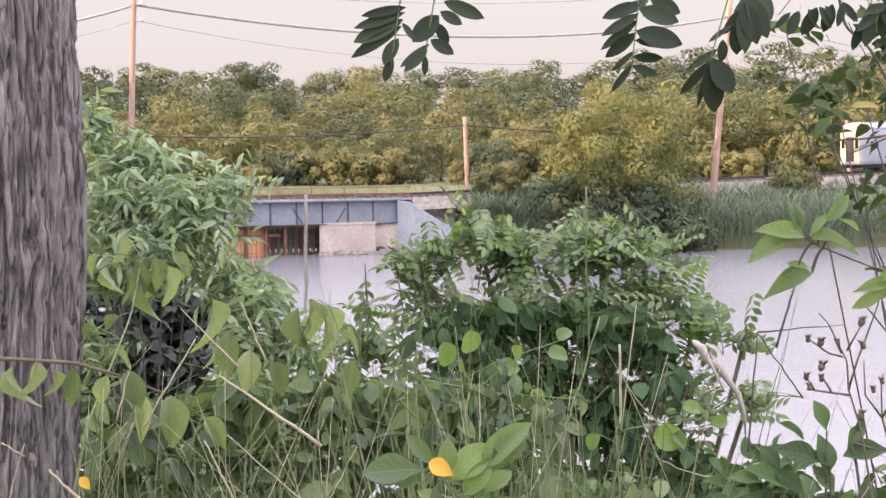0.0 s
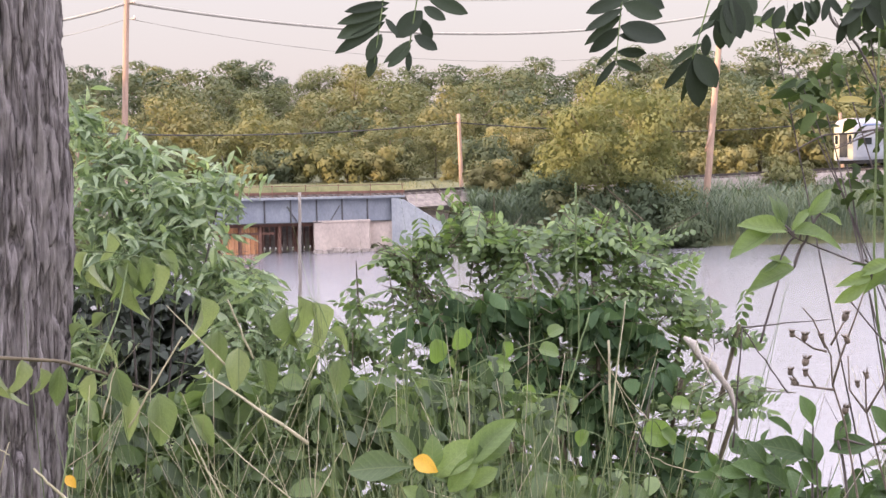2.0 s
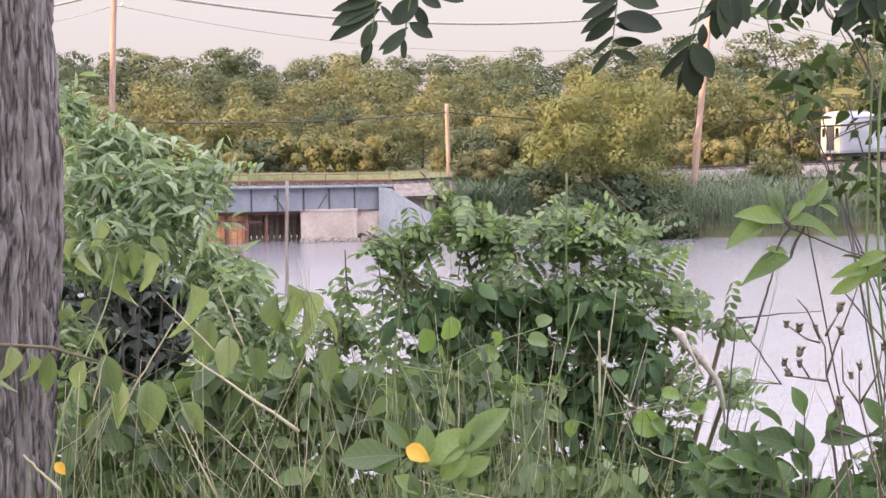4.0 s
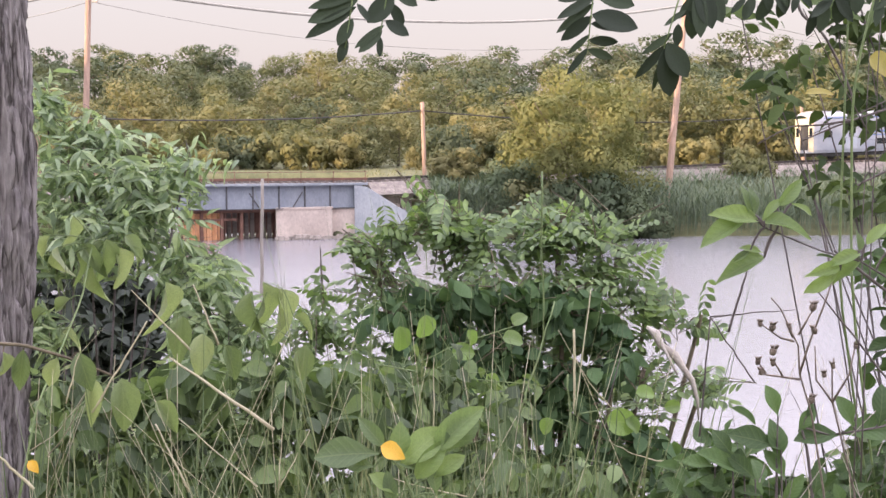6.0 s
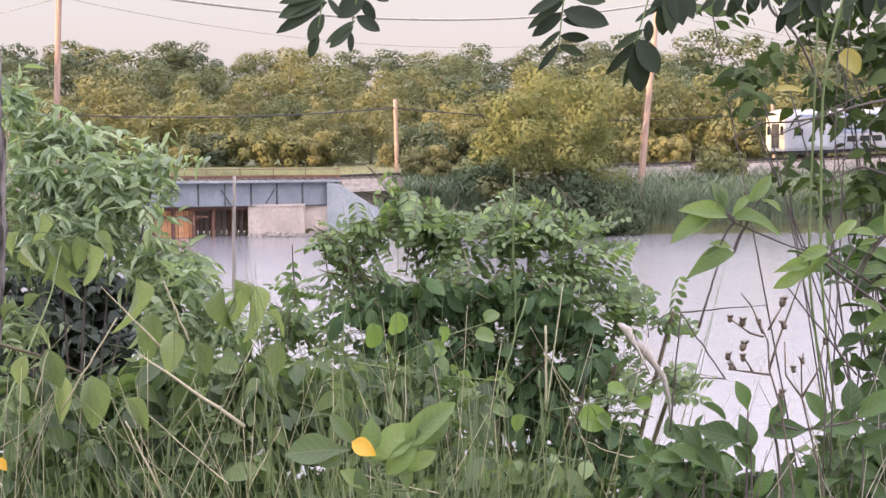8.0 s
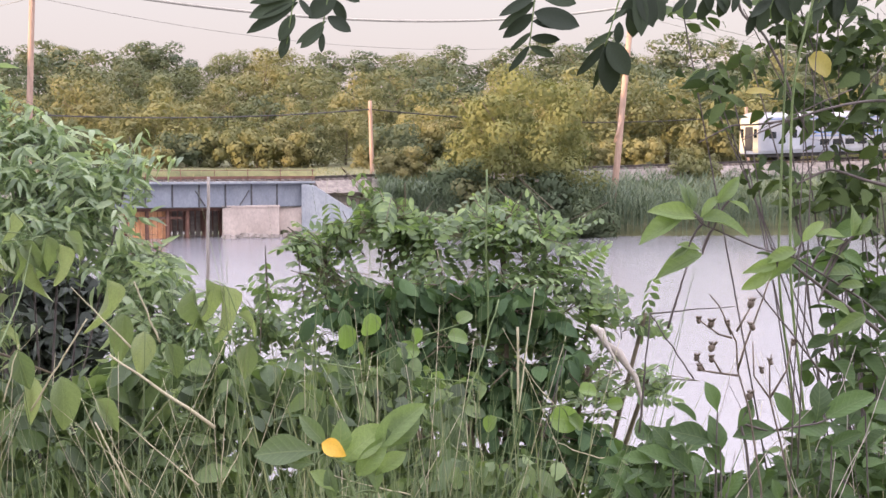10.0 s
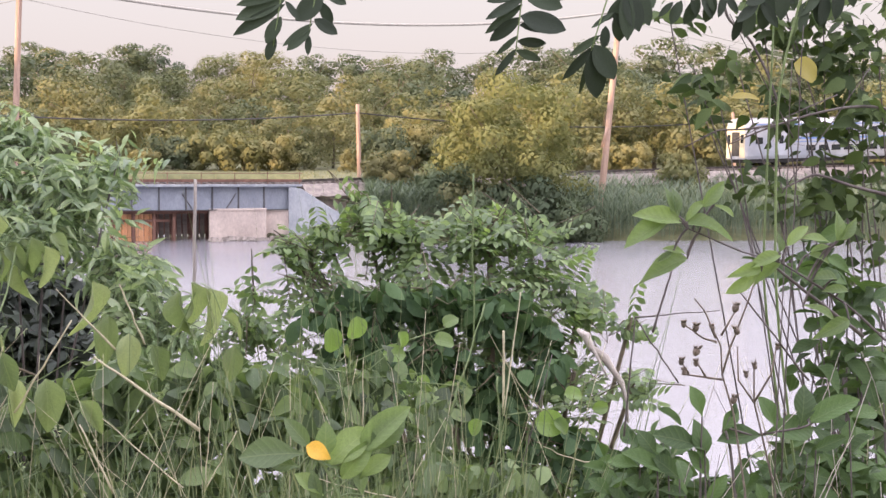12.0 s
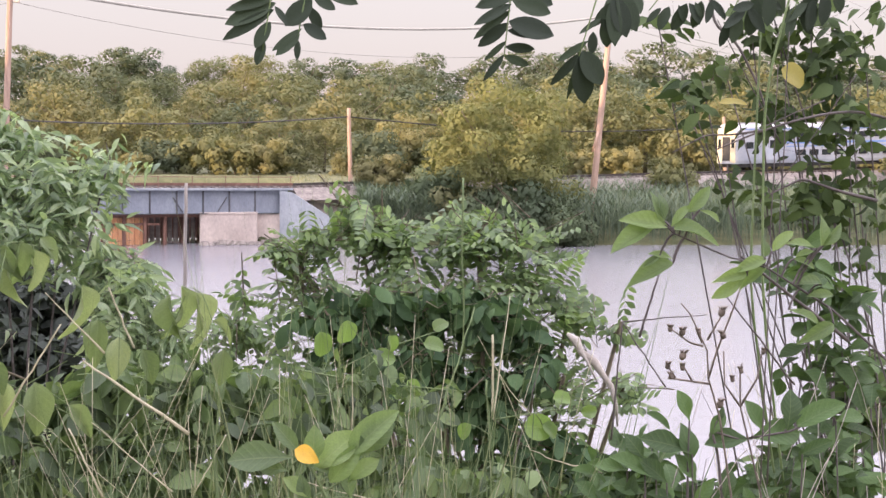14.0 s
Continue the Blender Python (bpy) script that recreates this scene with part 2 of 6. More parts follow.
# warm sunlight on the white car end, put in as a cream tone
M_SUNLIT_END = mottled("sunlit_cream_end", (0.62, 0.56, 0.40), (0.72, 0.66, 0.48), 1.5, 0.5)
M_GLASS, _n, _l, _b = material("dark_window_glass", (0.02, 0.025, 0.03), 0.08)
M_CHROME, _n, _l, _b = material("window_frame", (0.5, 0.5, 0.52), 0.35, 0.8)
M_STONE = mottled("shore_stone", (0.20, 0.18, 0.16), (0.36, 0.32, 0.29), 1.5, 0.9)


def water_material():
    m, n, l, b = material("pond_water", (0.205, 0.205, 0.225), 0.18)
    b.inputs["IOR"].default_value = 1.4
    b.inputs["Specular IOR Level"].default_value = 0.8
    wide = noise_of(n, l, 1.3, 3.0, (1, 1.8, 1))
    fine = noise_of(n, l, 7.0, 3.0, (1, 1.8, 1))
    mx = n.new("ShaderNodeMath")
    mx.operation = "MULTIPLY_ADD"
    l.new(wide, mx.inputs[0])
    mx.inputs[1].default_value = 1.5
    l.new(fine, mx.inputs[2])
    bumped(n, l, b, mx.outputs[0], 0.17, 0.06)
    return m


M_WATER = water_material()


# ---- builders ----
class Geo:
    """Loose geometry that becomes one mesh."""

    def __init__(self):
        self.v, self.f, self.k = [], [], 0

    def add(self, verts, faces):
        verts = np.asarray(verts, float).reshape(-1, 3)
        self.v.append(verts)
        self.f.extend(tuple(i + self.k for i in face) for face in faces)
        self.k += len(verts)

    def tube(self, pts, radii, sides=6, cap=True):
        pts = np.asarray(pts, float)
        radii = np.broadcast_to(np.asarray(radii, float), (len(pts),)) if np.ndim(radii) == 0 else np.interp(
            np.linspace(0, 1, len(pts)), np.linspace(0, 1, len(radii)), radii)
        t = np.gradient(pts, axis=0)
        t /= np.linalg.norm(t, axis=1)[:, None] + 1e-9
        ref = np.array((1.0, 0, 0)) if abs(t[0][0]) < 0.8 else np.array((0, 1.0, 0))
        a = np.cross(t, ref)
        a /= np.linalg.norm(a, axis=1)[:, None] + 1e-9
        b = np.cross(t, a)
        ang = np.linspace(0, 2 * math.pi, sides, endpoint=False)
        ring = pts[:, None] + radii[:, None, None] * (np.cos(ang)[None, :, None] * a[:, None] + np.sin(ang)[None, :, None] * b[:, None])
        faces = [(i * sides + j, i * sides + (j + 1) % sides, (i + 1) * sides + (j + 1) % sides, (i + 1) * sides + j)
                 for i in range(len(pts) - 1) for j in range(sides)]
        if cap:
            faces += [tuple(range(sides))[::-1], tuple((len(pts) - 1) * sides + j for j in range(sides))]
        self.add(ring, faces)

    def box(self, centre, size, turn=0.0, bevel=0.0):
        x, y, z = (s / 2 for s in size)
        b = min(bevel, x * 0.9, y * 0.9)
        plan = [(-x + b, -y), (x - b, -y), (x, -y + b), (x, y - b), (x - b, y), (-x + b, y), (-x, y - b), (-x, -y + b)] if b else [(-x, -y), (x, -y), (x, y), (-x, y)]
        c, s = math.cos(turn), math.sin(turn)
        ring = [(centre[0] + c * u - s * w, centre[1] + s * u + c * w) for u, w in plan]
        n = len(ring)
        self.add([(u, w, centre[2] - z) for u, w in ring] + [(u, w, centre[2] + z) for u, w in ring],
                 [tuple(range(n))[::-1], tuple(range(n, 2 * n))] + [(i, (i + 1) % n, n + (i + 1) % n, n + i) for i in range(n)])

    def leaves(self, shape, mats):
        mats = np.asarray(mats, float)
        if not len(mats):
            return
        v, faces = shape
        h = np.c_[v, np.ones(len(v))]
        w = np.einsum("kij,nj->kni", mats[:, :3, :], h).reshape(-1, 3)
        f = np.asarray(faces)
        n = len(v)
        allf = (f[None] + (np.arange(len(mats)) * n)[:, None, None]).reshape(-1, f.shape[1])
        self.v.append(w)
        self.f.extend(map(tuple, (allf + self.k).tolist()))
        self.k += len(w)

    def mesh(self, name, mat, origin=(0, 0, 0), smooth=True):
        me = bpy.data.meshes.new(name)
        v = np.concatenate(self.v) - np.asarray(origin, float)
        me.from_pydata(v.tolist(), [], self.f)
        me.materials.append(mat)
        me.polygons.foreach_set("use_smooth", [smooth] * len(me.polygons))
        me.update()
        return me


def thing(name, at, label, category, group="", kind=""):
    ob = new(name)
    ob.location = at
    ob.empty_display_size = 0.1
    return tagged(ob, label, category, group, kind)


def origin_of(ob):
    p = Vector((0, 0, 0))
    while ob is not None:
        p = p + ob.location
        ob = ob.parent
    return p


def part(name, geo, mat, parent, label="", smooth=True, kind=""):
    """A Geo in world coordinates as one mesh part under a thing or part."""
    ob = new(name, geo.mesh(name, mat, origin_of(parent), smooth))
    ob.parent = parent
    return tagged(ob, label, kind=kind)


def solid(name, geo, mat, label, category="", kind="", smooth=False, at=(0, 0, 0), group=""):
    ob = new(name, geo.mesh(name, mat, at, smooth))
    ob.location = at
    return tagged(ob, label, category, group, kind)


def leaf_shape(width, kind="ovate", fold=0.25, curl=0.2, rows=4, wave=0.0):
    """A leaf one unit long along x, with a midrib, folded and curled."""
    prof = {"ovate": lambda t: math.sin(math.pi * t ** 0.75) ** 0.9,
            "lance": lambda t: math.sin(math.pi * t ** 0.8) ** 1.3,
            "elliptic": lambda t: math.sin(math.pi * t) ** 0.62,
            "round": lambda t: math.sqrt(max(0, 1 - (2 * t - 1) ** 2)),
            "heart": lambda t: (min(1, t * 5) ** 0.5) * (1 - t) ** 0.75 * 1.35,
            "obovate": lambda t: math.sin(math.pi * t ** 1.5) ** 0.8}[kind]
    v, f = [], []
    across = (-1.0, -0.5, 0.0, 0.5, 1.0) if rows >= 7 else (-1.0, 0.0, 1.0)
    k = len(across)
    for i in range(rows + 1):
        t = i / rows
        w = max(0.03 * width, width / 2 * prof(min(max(t, 0.0), 1.0)))
        wv = wave * math.sin(t * 9)
        v += [(t, c * w, -curl * t * t + fold * w * (1.5 * abs(c) - 0.5 * c * c) + wv * c) for c in across]
        if i:
            a = k * i
            f += [(a - k + q, a + q, a + q + 1, a - k + q + 1) for q in range(k - 1)]
    return np.array(v), f


def leaf_frames(pos, direction, normal, size):
    """Poses of leaves, one a row."""
    d = np.asarray(direction, float)
    d /= np.linalg.norm(d, axis=1)[:, None] + 1e-9
    y = np.cross(np.asarray(normal, float), d)
    y /= np.linalg.norm(y, axis=1)[:, None] + 1e-9
    z = np.cross(d, y)
    m = np.zeros((len(d), 4, 4))
    s = np.asarray(size, float)[:, None]
    m[:, :3, 0], m[:, :3, 1], m[:, :3, 2], m[:, :3, 3], m[:, 3, 3] = d * s, y * s, z * s, pos, 1
    return m


def put_leaves(owner, mats, shapes, mat, singles=300, name="leaf"):
    """Leaves of a plant: those that stand foremost are parts, the rest one joined part."""
    mats = np.asarray(mats)
    mats = mats[np.argsort(mats[:, 1, 3])]
    o = origin_of(owner)
    data = []
    for s in shapes:
        g = Geo()
        g.add(*s)
        data.append(g.mesh(name, mat))
    for i, m in enumerate(mats[:singles]):
        ob = new(name, data[i % len(data)])
        ob.parent = owner
        ob.matrix_basis = Matrix.Translation(-o) @ Matrix(m.tolist())
    rest = mats[singles:]
    if len(rest):
        g = Geo()
        for i, s in enumerate(shapes):
            g.leaves(s, rest[i::len(shapes)])
        part("foliage", g, mat, owner, kind="stuff")


def bend(a, b, sag=0.0, n=8, wob=0.0, r=rng):
    a, b = np.asarray(a, float), np.asarray(b, float)
    t = np.linspace(0, 1, n)[:, None]
    p = a + (b - a) * t
    p[:, 2] -= 4 * sag * (t * (1 - t))[:, 0]
    if wob:
        p[1:-1] += np.array([[r.uniform(-wob, wob) for _ in range(3)] for _ in range(n - 2)])
    return p


def unit(v):
    v = np.asarray(v, float)
    return v / (np.linalg.norm(v) + 1e-9)


def spray(tip, way, length, count, size, seed, droop=0.5, spread=1.0, lift=0.6):
    """Leaves along a twig that ends at tip."""
    r = np.random.default_rng(seed)
    way = unit(way)
    t = np.linspace(0.1, 1.0, count)
    pos = np.asarray(tip) - way * length + way[None] * length * t[:, None]
    pos[:, 2] -= 0.25 * length * t ** 2 * droop
    side = unit(np.cross(way, (0, 0, 1)) + 1e-4)
    sgn = np.where(np.arange(count) % 2, 1.0, -1.0)[:, None]
    d = way[None] * 0.55 + side[None] * sgn * spread + r.normal(0, 0.28, (count, 3))
    d[:, 2] -= droop * 0.55
    n = np.array((0, 0, 1.0))[None] * lift + r.normal(0, 0.45, (count, 3)) + np.array((0, -0.35, 0))[None]
    return leaf_frames(pos, d, n, size * r.uniform(0.45, 1.2, count))


def frond(tip, way, length, pairs, size, seed, droop=0.5):
    """A feathered leaf: paired leaflets in one plane along an arching stalk that ends at tip."""
    r = np.random.default_rng(seed)
    way = unit(way)
    side = unit(np.cross(way, (0, 0, 1)) + 1e-4)
    face = unit(np.cross(side, way) + side * r.normal(0, 0.45) + np.array((0, -0.25, 0)))
    side = unit(np.cross(way, face))
    t = np.repeat(np.linspace(0.22, 0.97, pairs), 2)
    sgn = np.tile((1.0, -1.0), pairs)[:, None]
    pos = np.asarray(tip) - way * length * (1 - t)[:, None]
    pos[:, 2] -= 0.35 * length * droop * t ** 2
    d = side[None] * sgn + way[None] * 0.5 + r.normal(0, 0.1, (2 * pairs, 3))
    d[:, 2] -= 0.4 * droop
    n = face[None] + r.normal(0, 0.16, (2 * pairs, 3))
    s = size * r.uniform(0.85, 1.1, 2 * pairs) * (1 - 0.35 * (2 * t - 1) ** 2)
    return leaf_frames(np.r_[pos, pos[-1:]], np.r_[d, way[None] - (0, 0, 0.3 * droop)], np.r_[n, face[None]], np.r_[s, size])


def shrub(name, base, lobes, shapes, mat, stem_mat, label, category, leaf_size, per=9, twig=0.28, droop=0.5, spread=1.0,
          singles=300, seed=1, group="", stem_r=0.02, lift=0.6, shell=0.45, feathered=False):
    """A leafy shrub: stems from the base into each lobe (centre, radii, twigs), and leafy twigs through the lobes."""
    r = np.random.default_rng(seed)
    top = thing(name, base, label, category, group)
    mats, stems, twigs = [], Geo(), Geo()
    base = np.asarray(base, float)
    for centre, radii, count in lobes:
        c, rad = np.asarray(centre, float), np.asarray(radii, float)
        mid = base + (c - base) * 0.55 + np.array((0, 0, 0.12)) + r.normal(0, 0.05, 3)
        path = np.array([base, base + (mid - base) * 0.5 + r.normal(0, 0.03, 3), mid, c])
        stems.tube(path, (stem_r, stem_r * 0.4), 6)
        for _ in range(count):
            u = unit(r.normal(0, 1, 3))
            k = (shell + (1 - shell) * r.random()) if r.random() < 0.8 else r.random()
            tip = c + u * rad * k
            way = unit(u * np.array((1, 1, 0.6)) + r.normal(0, 0.35, 3) + np.array((0, -0.1, 0.18)))
            ln = twig * r.uniform(0.6, 1.3)
            start = tip - way * ln
            if r.random() < 0.45:
                twigs.tube([c + (start - c) * 0.3 + r.normal(0, 0.02, 3), start, tip], (stem_r * 0.13, stem_r * 0.06), 4, False)
            if feathered:
                mats.append(frond(tip, way, ln, per // 2, leaf_size, r.integers(1 << 30), droop))
                continue
            mats.append(spray(tip, way, ln, per, leaf_size, r.integers(1 << 30), droop, spread, lift))
    part("stem", stems, stem_mat, top)
    part("twig", twigs, stem_mat, top, kind="stuff")
    put_leaves(top, np.concatenate(mats), shapes, mat, singles)
    return top


# ---- ground, pond ----
def ground_height(x, y):
    near = np.interp(y, (-40, 0, 2.5, 4.5, 8, 14, 20, 26), (5.9, 5.75, 5.55, 5.0, 3.7, 1.5, -0.4, -0.9))
    side = 0.86 * x + 0.49 * y
    bank = np.interp(side, (-60, -14, -4), (3.4, 2.2, -0.9))
    bank = max(bank, np.interp(x, (95, 125), (-0.9, 2.5)))
    line = 111.4 + 0.33 * x
    far = np.interp(y, (103, 105.5, 108), (-0.9, 0.25, 0.7))
    rail = 4.0 + (x + 3.3) * 0.02
    s = y - line
    far = max(far, min(rail, 0.7 + (s + 8.5) * 0.62)) if s < 0 else max(far, rail)
    if s > 3:
        far = np.interp(s, (3, 9, 20, 50, 85, 110, 140, 175, 215, 600, 2500), (rail, 3.6, 4.2, 4.8, 5.6, 7.5, 10.5, 14.0, 18.0, 22.0, 24.0))
    mid, half = (-12.0, 14.0) if s < -1.6 else (-14.5, 11.5)
    cut = max(0.0, min(1.0, (half - abs(x - mid)) / 2.0)) * max(0.0, min(1.0, (34 - abs(s)) / 8.0))
    far = far + (-0.9 - far) * cut
    h = near if y < 26 else -0.9
    h = max(h, bank, far if y > 100 else -0.9)
    return h + 0.06 * noise.noise(Vector((x * 0.6, y * 0.6, 0))) + (0.5 * noise.noise(Vector((x * 0.03, y * 0.03, 4))) if y > 150 else 0)


def build_ground():
    xs = np.unique(np.concatenate([np.linspace(-2500, -150, 14), np.linspace(-150, 150, 201), np.linspace(150, 2500, 14)]))
    ys = np.unique(np.concatenate([np.linspace(-600, -40, 10), np.linspace(-40, 30, 71), np.linspace(30, 98, 18), np.linspace(98, 150, 79),
                                   np.linspace(150, 420, 55), np.linspace(420, 3000, 18)]))
    g = Geo()
    g.add([(x, y, ground_height(x, y)) for y in ys for x in xs],
          [(j * len(xs) + i, j * len(xs) + i + 1, (j + 1) * len(xs) + i + 1, (j + 1) * len(xs) + i) for j in range(len(ys) - 1) for i in range(len(xs) - 1)])
    solid("ground", g, M_SOIL, "grassy earth bank and field behind the railway", "ground", "structure", True)
    w = Geo()
    w.add([(-150, 12, 0), (150, 12, 0), (150, 170, 0), (-150, 170, 0)], [(0, 1, 2, 3)])
    solid("water", w, M_WATER, "calm pale pond water with fine ripples", "water", "structure")


build_ground()


# ---- woods ----
def crown_geo(seed, width, height, puffs, per, clump, bill=1.0):
    """A domed crown of rounded billows set with small leaf clumps, base at z 0, and the way each clump's surface is rounded."""
    r = np.random.default_rng(seed)
    g = Geo()
    all_m, all_n = [], []
    mid = np.array((0, 0, height * 0.42))
    squash = np.array((1, 1, 0.78))
    lopsided = r.uniform(0.8, 1.15, 5)
    for i in range(puffs):
        # billows spread evenly over a dome, the lower ones reaching furthest out
        up = 0.98 - 1.7 * (i + 0.5) / puffs + r.normal(0, 0.07)
        up = max(-0.8, min(0.98, up))
        turn = i * 2.39996 + r.normal(0, 0.25)
        flat = math.sqrt(1 - up * up)
        k = r.uniform(0.62, 0.9) * lopsided[int(turn / 1.2566) % 5] if i % 6 else r.uniform(0.15, 0.5)
        c = mid + np.array((math.cos(turn) * flat * width / 2 * k, math.sin(turn) * flat * width / 2 * k, up * height * (0.56 if up > 0 else 0.6) * k))
        rad = width * bill * r.uniform(0.12, 0.24)
        n = max(20, int(per * (rad / (0.18 * width)) ** 2))
        d = r.normal(0, 1, (n, 3)) + np.array((0, 0, 0.25))
        d /= np.linalg.norm(d, axis=1)[:, None]
        lump = 1 + 0.13 * np.sin(d[:, :1] * 7 + i) * np.cos(d[:, 1:2] * 8 + 2 * i) * np.sin(d[:, 2:] * 6 + 3 * i)
        pos = c + d * rad * lump * (1.06 - 0.2 * r.random((n, 1)) ** 2) * squash
        nrm = d + r.normal(0, 0.3, (n, 3))
        way = np.cross(nrm, r.normal(0, 1, (n, 3)))
        all_m.append(leaf_frames(pos, way, nrm, clump * r.uniform(0.5, 1.3, n)))
        soft = d * 0.85 + (pos - mid) / width * 0.5 + r.normal(0, 0.16, (n, 3))
        all_n.append(soft / np.linalg.norm(soft, axis=1)[:, None])
        # broad inner sprays that close the billow
        k = int(min(70, 10 + 10 * (rad / clump / 3) ** 2))
        e = r.normal(0, 1, (k, 3))
        e /= np.linalg.norm(e, axis=1)[:, None]
        inner = c + e * rad * squash * r.uniform(0.72, 0.86, (k, 1))
        all_m.append(leaf_frames(inner, np.cross(e, r.normal(0, 1, (k, 3))), e + r.normal(0, 0.25, (k, 3)), clump * r.uniform(1.6, 2.6, k)))
        soft = e * 0.85 + (inner - mid) / width * 0.5 + r.normal(0, 0.15, (k, 3))
        all_n.append(soft / np.linalg.norm(soft, axis=1)[:, None])
    g.leaves((np.array([(-0.5, 0, 0), (0, -0.42, 0.08), (0.55, 0.05, 0), (0.05, 0.4, 0.1)]), [(0, 1, 2, 3)]), np.concatenate(all_m))
    return g, np.repeat(np.concatenate(all_n), 4, axis=0)


def tree_kind(seed, width, height, clear, mat, label, puffs=28, per=168, clump=0.215, category="tree", name="tree", bill=1.0):
    r = np.random.default_rng(seed + 100)
    top = thing(name, (0, 0, 0), label, category)
    t = Geo()
    lean = r.normal(0, 0.25, 2)
    trunk_top = np.array((lean[0], lean[1], clear + (height - clear) * 0.6))
    t.tube(bend((0, 0, -0.4), trunk_top, 0, 5, 0.08), (0.022 * height, 0.008 * height), 6)
    for _ in range(5):
        a = r.uniform(0, 2 * math.pi)
        k = r.uniform(0.5, 0.9)
        p = np.array((0, 0, -0.4)) + (trunk_top - (0, 0, -0.4)) * k
        e = np.array((math.cos(a) * width * 0.36, math.sin(a) * width * 0.36, clear + (height - clear) * r.uniform(0.45, 0.85)))
        t.tube(bend(p, e, 0.15, 5, 0.08), (0.008 * height, 0.003 * height), 4)
    part("trunk", t, M_TWIG, top)
    g, rounded = crown_geo(seed, width, height - clear, puffs, per, clump, bill)
    g.v = [v + np.array((0, 0, clear)) for v in g.v]
    crown = part("crown", g, mat, top)
    crown.data.normals_split_custom_set_from_vertices(rounded.tolist())
    return top


def spread_trees(kinds, spots, wide=1.0):
    seen = {}
    for k, x, y, size, turn in spots:
        m = Matrix.Translation((x, y, ground_height(x, y) - 0.1)) @ Matrix.Rotation(turn, 4, "Z") @ Matrix.Diagonal((size * wide, size * wide, size * rng.uniform(0.92, 1.1), 1))
        if k in seen:
            copy_thing(kinds[k], m)
        else:
            seen[k] = m
    for k, m in seen.items():
        kinds[k].matrix_basis = m


def build_woods():
    kinds = [tree_kind(1, 9.5, 12.5, 0.4, M_CROWN, "broad deciduous tree with green summer foliage"),
             tree_kind(2, 8.6, 11.5, 0.2, M_CROWN_SUNLIT, "yellow-green deciduous tree, low sun put into its colour"),
             tree_kind(3, 10.5, 14.0, 1.0, M_CROWN_SHADED, "dark green deciduous tree with a rounded crown, shade put into its colour", 24, 105, 0.29),
             tree_kind(4, 8.0, 13.5, 0.4, M_CROWN, "tall narrow deciduous tree with green foliage"),
             tree_kind(5, 9.5, 10.5, 0.1, M_CROWN_SUNLIT, "low spreading tree with pale green foliage"),
             tree_kind(6, 9.5, 15.0, 2.0, M_CROWN_SHADED, "tall dark green tree on the wooded rise, shade put into its colour", 24, 105, 0.29)]
    for k in kinds:
        tagged(k, group="trees of the wood")
    spots = []
    r = random.Random(5)
    tall = (12.5, 11.5, 14.0, 13.5, 10.5, 15.0)
    for y0, wanted, picks in ((160, 8.0, (1, 4, 0, 1, 3)), (176, 10.0, (0, 1, 3, 4)), (200, 11.2, (0, 2, 3, 2)), (228, 11.9, (2, 0, 5, 5)),
                              (262, 12.9, (5, 2, 3, 5)), (305, 13.8, (2, 5, 0, 2))):
        x = -0.37 * y0
        while x < 0.46 * y0:
            yy = y0 + r.uniform(-6, 6) + 0.12 * x
            k = r.choice(picks)
            spots.append((k, x + r.uniform(-1.5, 1.5), yy, (wanted + (0.045 if x > 0 else 0.008) * x) / tall[k] * (r.uniform(0.72, 1.22) if y0 < 280 else r.uniform(0.86, 1.12)), r.uniform(0, 6.28)))
            x += wanted * (r.uniform(0.66, 1.0) if y0 < 280 else r.uniform(0.62, 0.85))
    spots.append((5, -42.0, 300.0, 1.0, 1.0))
    spread_trees(kinds, spots, 1.28)
    # shrubs along the edge of the field
    bushes = [tree_kind(21, 4.2, 3.4, 0.1, M_CROWN_SUNLIT, "yellow-green bush at the edge of the field", 16, 190, 0.2, "bush", "bush"),
              tree_kind(22, 5.0, 4.4, 0.0, M_CROWN, "green bush at the edge of the field", 18, 190, 0.2, "bush", "bush"),
              tree_kind(23, 5.4, 3.6, 0.0, M_CROWN_SHADED, "low dark green bush at the edge of the field", 18, 190, 0.2, "bush", "bush")]
    for b in bushes:
        tagged(b, group="bushes at the field edge")
    spots = []
    x = -56
    while x < 72:
        spots.append((r.randrange(3), x, 151 + 0.13 * x + r.uniform(-3, 3), r.uniform(0.65, 1.5), r.uniform(0, 6.28)))
        x += r.uniform(2.0, 6.0)
    spread_trees(bushes, spots)
    # wood on the near side, which keeps the low sun off the bank and the pond
    shade = [tree_kind(31, 9.0, 14.0, 1.0, M_CROWN, "dense green tree on the near bank", 30, 55, 1.1),
             tree_kind(32, 10.0, 15.5, 1.0, M_CROWN_SHADED, "dense dark green tree on the near bank", 30, 55, 1.1)]
    for b in shade:
        tagged(b, group="trees on the near bank")
    spots = []
    for i in range(28):
        k = -50 + i * 6.0
        back = -42 if i % 2 else -49
        x, y = 0.88 * back - 0.46 * k, 0.46 * back + 0.88 * k
        if abs(y - 111.4 - 0.33 * x) < 9:
            continue
        spots.append((i % 2, x, y, r.uniform(1.25, 1.45), r.uniform(0, 6.28)))
    spread_trees(shade, spots)


build_woods()

